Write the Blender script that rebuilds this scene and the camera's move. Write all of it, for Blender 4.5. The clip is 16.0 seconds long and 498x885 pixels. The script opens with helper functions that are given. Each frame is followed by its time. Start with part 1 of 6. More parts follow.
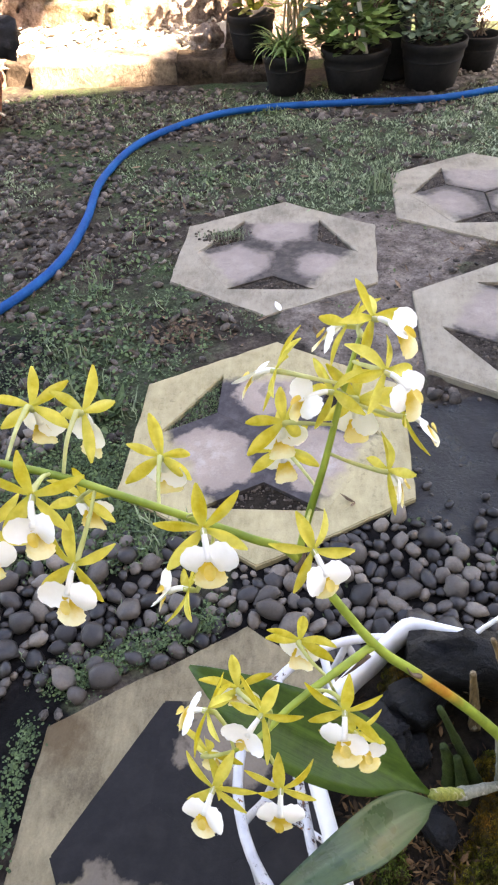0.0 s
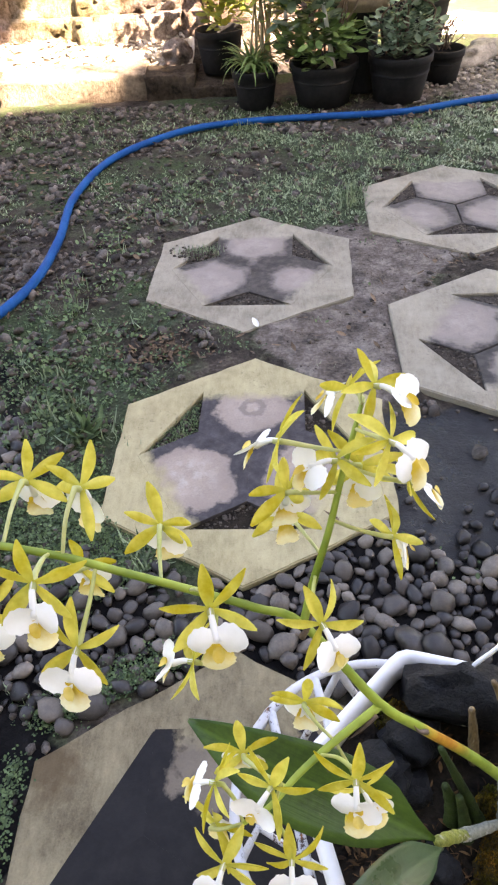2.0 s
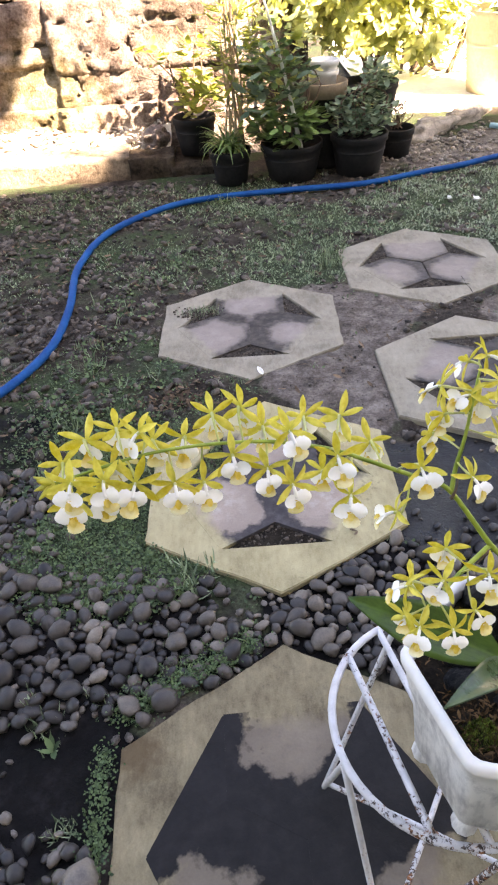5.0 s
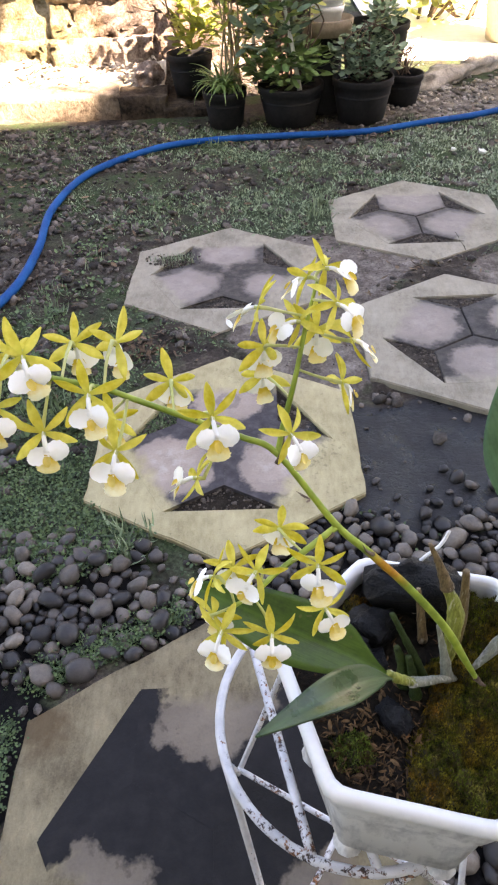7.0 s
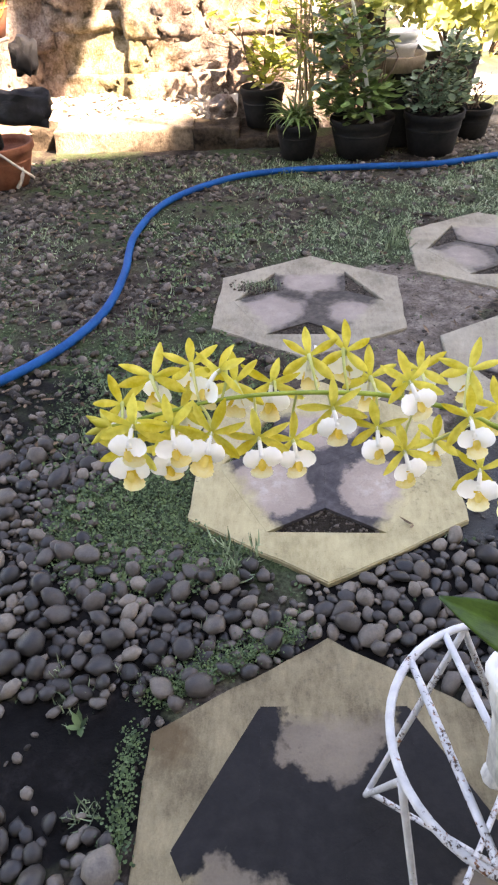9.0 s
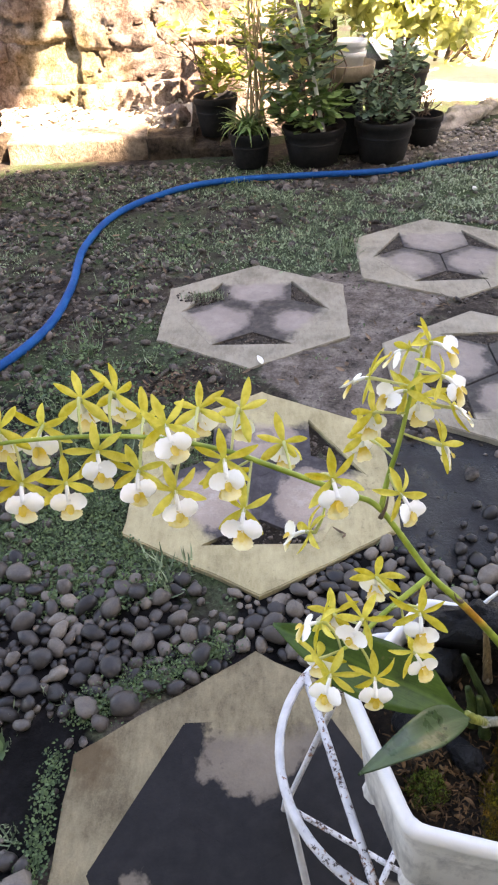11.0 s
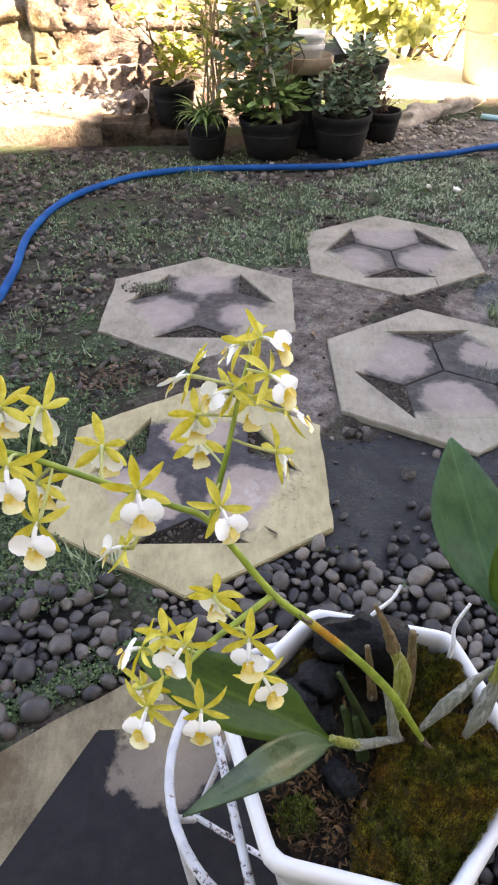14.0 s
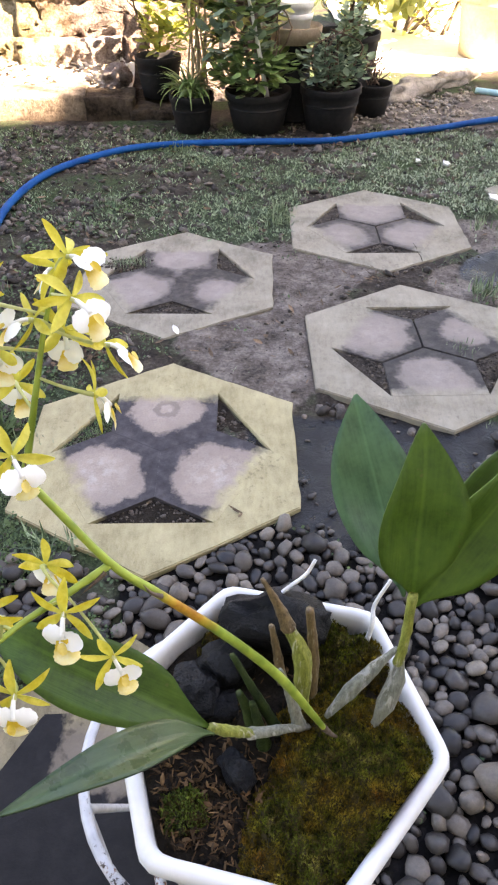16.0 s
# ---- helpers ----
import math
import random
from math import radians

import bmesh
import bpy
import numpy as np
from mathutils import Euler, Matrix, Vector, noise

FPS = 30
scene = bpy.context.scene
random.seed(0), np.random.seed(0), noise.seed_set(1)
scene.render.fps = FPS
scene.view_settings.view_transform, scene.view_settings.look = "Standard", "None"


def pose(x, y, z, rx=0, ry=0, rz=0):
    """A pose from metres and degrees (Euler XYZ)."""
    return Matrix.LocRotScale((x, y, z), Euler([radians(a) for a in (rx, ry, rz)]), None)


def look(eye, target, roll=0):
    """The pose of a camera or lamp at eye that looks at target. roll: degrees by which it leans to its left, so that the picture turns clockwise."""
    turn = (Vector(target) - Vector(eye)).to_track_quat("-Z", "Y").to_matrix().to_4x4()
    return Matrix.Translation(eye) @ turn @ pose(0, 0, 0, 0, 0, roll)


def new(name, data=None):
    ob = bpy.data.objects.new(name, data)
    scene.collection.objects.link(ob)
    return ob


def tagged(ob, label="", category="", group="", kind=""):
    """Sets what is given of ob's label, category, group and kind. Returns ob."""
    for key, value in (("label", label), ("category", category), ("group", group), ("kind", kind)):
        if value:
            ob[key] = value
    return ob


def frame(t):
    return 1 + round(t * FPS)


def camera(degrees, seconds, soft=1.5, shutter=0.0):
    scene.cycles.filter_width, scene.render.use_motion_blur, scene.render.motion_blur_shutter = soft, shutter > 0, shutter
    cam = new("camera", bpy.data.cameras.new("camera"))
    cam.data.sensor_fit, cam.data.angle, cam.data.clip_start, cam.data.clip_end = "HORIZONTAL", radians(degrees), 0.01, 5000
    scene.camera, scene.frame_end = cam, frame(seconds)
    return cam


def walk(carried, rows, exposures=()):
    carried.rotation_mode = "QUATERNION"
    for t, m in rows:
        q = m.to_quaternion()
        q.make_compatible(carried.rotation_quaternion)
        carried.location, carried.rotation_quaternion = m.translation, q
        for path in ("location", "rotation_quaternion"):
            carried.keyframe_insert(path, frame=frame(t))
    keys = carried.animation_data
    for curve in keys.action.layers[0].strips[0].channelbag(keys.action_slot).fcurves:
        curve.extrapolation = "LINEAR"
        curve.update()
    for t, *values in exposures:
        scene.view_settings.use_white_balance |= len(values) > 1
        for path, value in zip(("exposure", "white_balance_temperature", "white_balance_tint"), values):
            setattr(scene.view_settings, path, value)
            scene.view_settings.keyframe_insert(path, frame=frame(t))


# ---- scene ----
cam = camera(40.9, 16.0, 2.2)
PATH = [
    (0, (0.0856, -0.7523, 0.7173), (-0.1175, 0.5995, -0.6023), -5.20),
    (0.5, (0.0938, -0.7502, 0.7152), (-0.0709, 0.6134, -0.5976), -5.81),
    (1, (0.0910, -0.7495, 0.7283), (-0.0573, 0.6199, -0.5804), -5.30),
    (1.5, (0.0773, -0.7457, 0.7306), (-0.0896, 0.6243, -0.5752), -5.00),
    (2, (0.0794, -0.7400, 0.7263), (-0.0609, 0.6329, -0.5796), -4.93),
    (2.5, (0.0752, -0.7431, 0.7052), (-0.0748, 0.5846, -0.6456), -5.82),
    (3, (0.0630, -0.7697, 0.7389), (-0.1523, 0.5807, -0.5802), -4.60),
    (5.5, (-0.0149, -0.8838, 0.7956), (-0.0282, 0.6043, -0.3857), -5.23),
    (6, (0.0206, -0.8591, 0.7656), (-0.0130, 0.6013, -0.4493), -5.08),
    (6.5, (0.0602, -0.8372, 0.7475), (0.0260, 0.5885, -0.5080), -3.49),
    (7, (0.0775, -0.8202, 0.7322), (0.0158, 0.5937, -0.5356), -3.37),
    (7.5, (0.0831, -0.8185, 0.7298), (0.0141, 0.5964, -0.5365), -2.06),
    (8, (0.0350, -0.8280, 0.7468), (-0.0962, 0.6174, -0.4794), -2.38),
    (8.5, (-0.0190, -0.8341, 0.7554), (-0.1974, 0.6288, -0.4439), -3.39),
    (9, (-0.0332, -0.8400, 0.7492), (-0.1822, 0.6157, -0.4627), -3.88),
    (11.5, (0.0513, -0.8290, 0.7618), (-0.0417, 0.6431, -0.4358), -3.79),
    (12, (0.0181, -0.8374, 0.7657), (-0.0816, 0.6403, -0.4245), -3.03),
    (12.5, (-0.0113, -0.8513, 0.7582), (-0.0866, 0.6248, -0.4358), -2.37),
    (13, (-0.0088, -0.8547, 0.7599), (-0.0463, 0.6310, -0.4238), -1.90),
    (13.5, (0.0443, -0.8348, 0.7489), (0.0487, 0.6377, -0.4517), -2.13),
    (14, (0.0937, -0.8059, 0.7405), (0.0927, 0.6500, -0.4804), -0.64),
    (14.5, (0.1225, -0.7800, 0.7225), (0.0797, 0.6654, -0.5099), -0.57),
    (15, (0.1346, -0.7656, 0.6999), (0.0626, 0.6607, -0.5533), 1.19),
    (15.5, (0.1463, -0.7791, 0.6964), (0.1280, 0.6564, -0.5481), -0.47),
    (16, (0.1481, -0.7882, 0.7081), (0.1408, 0.6406, -0.5443), -0.75),
]
walk(cam, [(t, look(eye, target, roll)) for t, eye, target, roll in PATH], [(0, 3.87, 8450, 24), (1, 3.76, 8450, 24), (2.5, 3.69, 8450, 24), (3, 3.76, 8450, 24), (5.5, 3.57, 8450, 24), (6, 3.58, 8450, 24), (9, 3.68, 8450, 24), (11.5, 3.60, 8450, 24), (12.5, 3.58, 8450, 24), (14, 3.60, 8450, 24), (15.5, 3.70, 8450, 24), (16, 3.80, 8450, 24)])

# ---- light ----
SUN_ELEVATION, SUN_AZIMUTH = 47.0, 125.0   # azimuth: the side the sun stands on, clockwise from +y
world = bpy.data.worlds.new("sky")
scene.world = world
world.use_nodes = True
sky = world.node_tree.nodes.new("ShaderNodeTexSky")
sky.sky_type, sky.sun_disc = "NISHITA", False
sky.sun_elevation, sky.sun_rotation = radians(SUN_ELEVATION), radians(SUN_AZIMUTH)
sky_ground = world.node_tree.nodes["Background"]
sky_ground.inputs["Strength"].default_value = 0.08
world.node_tree.links.new(sky.outputs[0], sky_ground.inputs["Color"])
sun_data = bpy.data.lights.new("sun", "SUN")
sun_data.energy, sun_data.angle, sun_data.color = 5.0, radians(0.6), (1.0, 0.93, 0.82)
sun = new("sun", sun_data)
TO_SUN = Vector((math.sin(radians(SUN_AZIMUTH)) * math.cos(radians(SUN_ELEVATION)), math.cos(radians(SUN_AZIMUTH)) * math.cos(radians(SUN_ELEVATION)), math.sin(radians(SUN_ELEVATION))))
sun.matrix_world = look(TO_SUN * 20, (0, 0, 0))


# ---- materials ----
class Nodes:
    """Short hand for building one node material."""

    def __init__(self, name):
        self.mat = bpy.data.materials.new(name)
        self.mat.use_nodes = True
        self.tree = self.mat.node_tree
        self.bsdf = self.tree.nodes["Principled BSDF"]
        self.out = self.tree.nodes["Material Output"]
        self.position = self.add("ShaderNodeNewGeometry").outputs["Position"]

    def add(self, kind, **settings):
        node = self.tree.nodes.new(kind)
        for key, value in settings.items():
            if key == "operation":
                node.operation = value
            elif key == "blend":
                node.blend_type = value
            elif key == "data":
                node.data_type = value
            elif key == "feature":
                node.feature = value
        return node

    def link(self, a, b):
        self.tree.links.new(a, b)

    def noise(self, scale, detail=4.0, rough=0.6, vector=None, warp=0.0):
        n = self.add("ShaderNodeTexNoise")
        n.inputs["Scale"].default_value, n.inputs["Detail"].default_value = scale, detail
        n.inputs["Roughness"].default_value, n.inputs["Distortion"].default_value = rough, warp
        self.link(vector or self.position, n.inputs["Vector"])
        return n.outputs["Fac"]

    def ramp(self, fac, *stops):
        r = self.add("ShaderNodeValToRGB")
        while len(r.color_ramp.elements) < len(stops):
            r.color_ramp.elements.new(0.5)
        for e, (at, colour) in zip(r.color_ramp.elements, stops):
            e.position = at
            e.color = (*colour, 1) if len(colour) == 3 else colour
        self.link(fac, r.inputs["Fac"])
        return r.outputs["Color"]

    def step(self, fac, low, high):
        m = self.add("ShaderNodeMapRange")
        m.inputs["From Min"].default_value, m.inputs["From Max"].default_value = low, high
        self.link(fac, m.inputs["Value"])
        return m.outputs["Result"]

    def mix(self, fac, a, b, blend="MIX"):
        m = self.add("ShaderNodeMix", data="RGBA", blend=blend)
        for key, value in (("Factor", fac), ("A", a), ("B", b)):
            socket = [s for s in m.inputs if s.name == key and s.type == ("VALUE" if key == "Factor" else "RGBA")][0]
            if isinstance(value, (int, float)):
                socket.default_value = value
            elif isinstance(value, tuple):
                socket.default_value = (*value, 1)
            else:
                self.link(value, socket)
        return [s for s in m.outputs if s.type == "RGBA"][0]

    def maths(self, operation, a, b=0.0):
        m = self.add("ShaderNodeMath", operation=operation)
        for socket, value in zip(m.inputs, (a, b)):
            if isinstance(value, (int, float)):
                socket.default_value = value
            else:
                self.link(value, socket)
        return m.outputs[0]

    def random(self):
        return self.add("ShaderNodeObjectInfo").outputs["Random"]

    def island(self):
        return self.add("ShaderNodeNewGeometry").outputs["Random Per Island"]

    def bump(self, height, strength=0.4, distance=0.002):
        b = self.add("ShaderNodeBump")
        b.inputs["Strength"].default_value, b.inputs["Distance"].default_value = strength, distance
        self.link(height, b.inputs["Height"])
        self.link(b.outputs["Normal"], self.bsdf.inputs["Normal"])

    def finish(self, colour, rough=0.7, metal=0.0, specular=0.5, translucent=0.0):
        self.bsdf.inputs["Metallic"].default_value = metal
        self.bsdf.inputs["Specular IOR Level"].default_value = specular
        if isinstance(colour, tuple):
            self.bsdf.inputs["Base Color"].default_value = (*colour, 1)
        else:
            self.link(colour, self.bsdf.inputs["Base Color"])
        if isinstance(rough, (int, float)):
            self.bsdf.inputs["Roughness"].default_value = rough
        else:
            self.link(rough, self.bsdf.inputs["Roughness"])
        if translucent:
            t, m = self.add("ShaderNodeBsdfTranslucent"), self.add("ShaderNodeMixShader")
            if isinstance(colour, tuple):
                t.inputs["Color"].default_value = (*colour, 1)
            else:
                self.link(colour, t.inputs["Color"])
            m.inputs["Fac"].default_value = translucent
            self.link(self.bsdf.outputs[0], m.inputs[1])
            self.link(t.outputs[0], m.inputs[2])
            self.link(m.outputs[0], self.out.inputs["Surface"])
        return self.mat


def grained(name, dark, light, scale, rough=0.75, bump=0.4, distance=0.002, specular=0.4, vary="", amount=0.35, fine=None, metal=0.0, translucent=0.0):
    """A surface with variation at two scales, and from piece to piece."""
    n = Nodes(name)
    broad, grain = n.noise(scale, 3), n.noise(fine or scale * 9, 5, 0.7)
    colour = n.ramp(n.maths("ADD", n.maths("MULTIPLY", broad, 0.6), n.maths("MULTIPLY", grain, 0.4)), (0.36, dark), (0.64, light))
    if vary:
        value = n.random() if vary == "object" else n.island()
        colour = n.mix(1.0, colour, n.ramp(value, (0.0, (1 - amount,) * 3), (1.0, (1 + amount * 0.6,) * 3)), "MULTIPLY")
    n.bump(grain, bump, distance)
    return n.finish(colour, rough, metal, specular, translucent)


def soil_material():
    """Garden soil; the mesh says where it is dark, in the mud and among the pebbles, and where it is trodden."""
    n = Nodes("damp_soil")
    broad, mid, grain, crumb = n.noise(2.3, 3), n.noise(16, 5, 0.65), n.noise(170, 5, 0.7), n.noise(60, 5, 0.7)
    sum_ = n.maths("ADD", n.maths("MULTIPLY", mid, 0.5), n.maths("ADD", n.maths("MULTIPLY", grain, 0.25), n.maths("MULTIPLY", crumb, 0.25)))
    brown = n.ramp(sum_, (0.37, (0.010, 0.008, 0.0065)), (0.50, (0.046, 0.037, 0.030)), (0.64, (0.15, 0.122, 0.098)))
    green = n.ramp(grain, (0.35, (0.014, 0.024, 0.011)), (0.7, (0.075, 0.105, 0.05)))
    colour = n.mix(n.step(n.maths("ADD", broad, n.maths("MULTIPLY", mid, 0.5)), 0.68, 0.84), brown, green)
    mud = n.ramp(n.maths("ADD", n.maths("MULTIPLY", mid, 0.6), n.maths("MULTIPLY", crumb, 0.4)), (0.38, (0.0030, 0.0027, 0.0027)), (0.52, (0.008, 0.0074, 0.0074)), (0.62, (0.019, 0.0172, 0.0176)))
    trodden = n.ramp(sum_, (0.39, (0.035, 0.028, 0.023)), (0.50, (0.125, 0.104, 0.088)), (0.62, (0.26, 0.225, 0.195)))
    share = {}
    for key in ("wet", "dirt", "green", "sheen"):
        node = n.add("ShaderNodeAttribute")
        node.attribute_name = key
        share[key] = n.step(n.maths("ADD", node.outputs["Fac"], n.maths("MULTIPLY", n.maths("SUBTRACT", n.noise(30, 5, 0.65), 0.5), 0.9)), 0.35, 0.65)
    turf = n.ramp(n.maths("ADD", n.maths("MULTIPLY", grain, 0.5), n.maths("MULTIPLY", crumb, 0.5)), (0.36, (0.011, 0.015, 0.008)), (0.64, (0.085, 0.107, 0.062)))
    colour = n.mix(share["green"], colour, turf)
    colour = n.mix(share["dirt"], colour, trodden)
    colour = n.mix(share["wet"], colour, mud)
    n.bump(sum_, 0.9, 0.010)
    rough = n.mix(share["sheen"], n.ramp(mid, (0.4, (0.7,) * 3), (0.6, (0.95,) * 3)), n.ramp(mid, (0.42, (0.24,) * 3), (0.58, (0.6,) * 3)))
    n.link(n.ramp(share["sheen"], (0, (0.07,) * 3), (1, (0.32,) * 3)), n.bsdf.inputs["Specular IOR Level"])   # only standing wet shines
    return n.finish(colour, rough)


def cast_colour(n, dark, light):
    """Cloudy, finely brushed cast concrete with soft dirt and a few rusty stains: its colour and its grain."""
    brushed = n.add("ShaderNodeVectorMath", operation="MULTIPLY")
    n.link(n.position, brushed.inputs[0])
    brushed.inputs[1].default_value = (1.0, 0.3, 1.0)
    cloud, brush, grain = n.noise(11, 6, 0.62), n.noise(110, 4, 0.7, brushed.outputs[0]), n.noise(420, 4, 0.75)
    tone = n.maths("ADD", n.maths("MULTIPLY", cloud, 0.55), n.maths("ADD", n.maths("MULTIPLY", brush, 0.25), n.maths("MULTIPLY", grain, 0.2)))
    colour = n.ramp(tone, (0.36, tuple(c * 0.82 for c in dark)), (0.50, tuple((p + q) / 2 for p, q in zip(dark, light))), (0.62, light))
    stain = n.step(n.maths("ADD", n.noise(5.5, 2), n.maths("MULTIPLY", n.noise(40, 4), 0.25)), 0.70, 0.86)
    colour = n.mix(n.maths("MULTIPLY", stain, 0.3), colour, (0.13, 0.09, 0.05))
    specks = n.step(n.maths("ADD", n.noise(120, 4), n.maths("MULTIPLY", n.noise(9, 3), 0.45)), 0.83, 0.93)
    colour = n.mix(n.maths("MULTIPLY", specks, 0.35), colour, (0.08, 0.07, 0.05))
    return colour, n.maths("ADD", brush, grain)


def paver_material(name, size, sharp, light, dark, frame_tones, wander=0.10, merge=True, chalk=0.0, vary=0.02, out=0.0, stain=False):
    """The inner panels, rounded hexagons: pale where dry, dark with damp towards the joints, running out into the frame."""
    n = Nodes(name)
    local = n.add("ShaderNodeTexCoord").outputs["Object"]
    axes = n.add("ShaderNodeSeparateXYZ")
    n.link(local, axes.inputs[0])
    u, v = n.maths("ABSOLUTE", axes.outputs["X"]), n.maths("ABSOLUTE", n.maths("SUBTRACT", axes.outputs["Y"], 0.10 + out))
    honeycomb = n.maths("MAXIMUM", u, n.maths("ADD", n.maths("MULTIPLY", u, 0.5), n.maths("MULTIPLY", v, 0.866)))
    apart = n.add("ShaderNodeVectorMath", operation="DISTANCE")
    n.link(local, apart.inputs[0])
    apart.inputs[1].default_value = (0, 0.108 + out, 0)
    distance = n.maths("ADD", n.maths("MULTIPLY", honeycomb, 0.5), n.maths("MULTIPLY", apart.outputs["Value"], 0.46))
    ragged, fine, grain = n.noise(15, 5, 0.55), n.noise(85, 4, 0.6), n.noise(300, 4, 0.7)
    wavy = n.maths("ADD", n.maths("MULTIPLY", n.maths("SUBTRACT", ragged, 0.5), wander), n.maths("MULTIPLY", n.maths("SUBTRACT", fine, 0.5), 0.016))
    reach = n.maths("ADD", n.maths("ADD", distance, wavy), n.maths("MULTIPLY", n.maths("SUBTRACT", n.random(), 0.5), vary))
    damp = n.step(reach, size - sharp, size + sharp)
    pale = n.ramp(n.maths("ADD", n.maths("MULTIPLY", n.noise(30, 5), 0.65), n.maths("MULTIPLY", grain, 0.35)), (0.35, tuple(c * 0.80 for c in light)), (0.65, tuple(min(1, c * 1.12) for c in light)))
    moist = n.maths("MULTIPLY", n.step(n.maths("ADD", reach, n.maths("MULTIPLY", n.maths("SUBTRACT", n.noise(9, 3), 0.5), 0.12)), size - 0.035, size), 0.45)
    pale = n.mix(moist, pale, tuple((p + q) * 0.5 for p, q in zip(light, dark)))
    if chalk:
        white = n.maths("MULTIPLY", n.step(reach, 0.052, 0.012), n.step(n.maths("ADD", n.noise(55, 5), n.maths("MULTIPLY", grain, 0.3)), 0.60, 0.78))
        pale = n.mix(n.maths("MULTIPLY", white, chalk), pale, (0.46, 0.42, 0.37))
    if stain:                    # a dark ring that a pot has left
        off = n.maths("ABSOLUTE", n.maths("SUBTRACT", n.maths("ADD", apart.outputs["Value"], n.maths("MULTIPLY", n.maths("SUBTRACT", fine, 0.5), 0.02)), 0.017))
        pale = n.mix(n.maths("MULTIPLY", n.step(off, 0.008, 0.003), 0.6), pale, tuple((p + 2 * q) / 3 for p, q in zip(light, dark)))
    blots = n.step(n.maths("ADD", n.noise(26, 4), n.maths("MULTIPLY", fine, 0.3)), 0.74, 0.84)
    pale = n.mix(n.maths("MULTIPLY", blots, 0.4), pale, tuple((p + q) * 0.5 for p, q in zip(light, dark)))
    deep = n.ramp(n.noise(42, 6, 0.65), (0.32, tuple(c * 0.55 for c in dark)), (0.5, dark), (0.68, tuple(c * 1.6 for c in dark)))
    rim = n.step(n.maths("ADD", axes.outputs["Y"], n.maths("MULTIPLY", n.maths("SUBTRACT", n.noise(38, 5), 0.5), 0.05)), 0.126, 0.146)
    cast, relief = cast_colour(n, *frame_tones)
    n.bump(n.maths("ADD", grain, ragged), 0.4, 0.0015)
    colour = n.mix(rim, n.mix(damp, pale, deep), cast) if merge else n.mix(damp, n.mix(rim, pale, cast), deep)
    return n.finish(colour, n.ramp(damp, (0.0, (0.9,) * 3), (1.0, (0.72,) * 3)), specular=0.25)


def pebble_material(name, vary):
    """River stones: most of them dark and damp, some dry and pale."""
    n = Nodes(name)
    value = n.random() if vary == "object" else n.island()
    tone = n.ramp(value, (0.0, (0.012, 0.0105, 0.0105)), (0.35, (0.030, 0.0260, 0.0240)), (0.65, (0.062, 0.052, 0.045)), (1.0, (0.170, 0.142, 0.114)))
    cloud, grain = n.noise(45, 4), n.noise(320, 5, 0.7)
    colour = n.mix(1.0, tone, n.ramp(n.maths("ADD", n.maths("MULTIPLY", cloud, 0.6), n.maths("MULTIPLY", grain, 0.4)), (0.36, (0.6,) * 3), (0.64, (1.35,) * 3)), "MULTIPLY")
    n.bump(grain, 0.35, 0.0012)
    return n.finish(colour, n.ramp(cloud, (0.4, (0.38,) * 3), (0.6, (0.62,) * 3)), specular=0.4)


def concrete_material(name, dark, light, stained=None):
    """Cast concrete; stained: the middle of a rusty brown stain."""
    n = Nodes(name)
    colour, relief = cast_colour(n, dark, light)
    if stained:
        spot = n.add("ShaderNodeVectorMath", operation="DISTANCE")
        n.link(n.position, spot.inputs[0])
        spot.inputs[1].default_value = stained
        brown = n.step(n.maths("ADD", spot.outputs["Value"], n.maths("MULTIPLY", n.noise(55, 5, 0.7), 0.06)), 0.075, 0.045)
        colour = n.mix(n.maths("MULTIPLY", brown, 0.75), colour, (0.075, 0.045, 0.02))
    n.bump(relief, 0.45, 0.0015)
    return n.finish(colour, 0.88, specular=0.25)


def painted_steel(name, bare=0.0):
    n = Nodes(name)
    chips, grain = n.noise(230, 6, 0.75), n.noise(60, 4)
    rust = n.ramp(n.noise(160, 4), (0.35, (0.022, 0.017, 0.016)), (0.52, (0.07, 0.036, 0.024)), (0.62, (0.26, 0.090, 0.025)))
    split = n.add("ShaderNodeSeparateXYZ")
    n.link(n.position, split.inputs[0])
    front = n.step(split.outputs["Y"], -0.60, -0.70)
    paint = n.ramp(n.noise(60, 4), (0.3, (0.40, 0.395, 0.40)), (0.7, (0.60, 0.59, 0.59)))
    worn = n.step(n.maths("ADD", n.maths("MULTIPLY", chips, 0.6), n.maths("ADD", n.maths("MULTIPLY", n.noise(11, 2), 0.4), n.maths("MULTIPLY", front, 0.06))), 0.568 - bare, 0.595 - bare)
    n.bump(n.maths("SUBTRACT", grain, worn), 0.4, 0.0008)
    return n.finish(n.mix(worn, paint, rust), n.ramp(worn, (0, (0.45,) * 3), (1, (0.85,) * 3)))


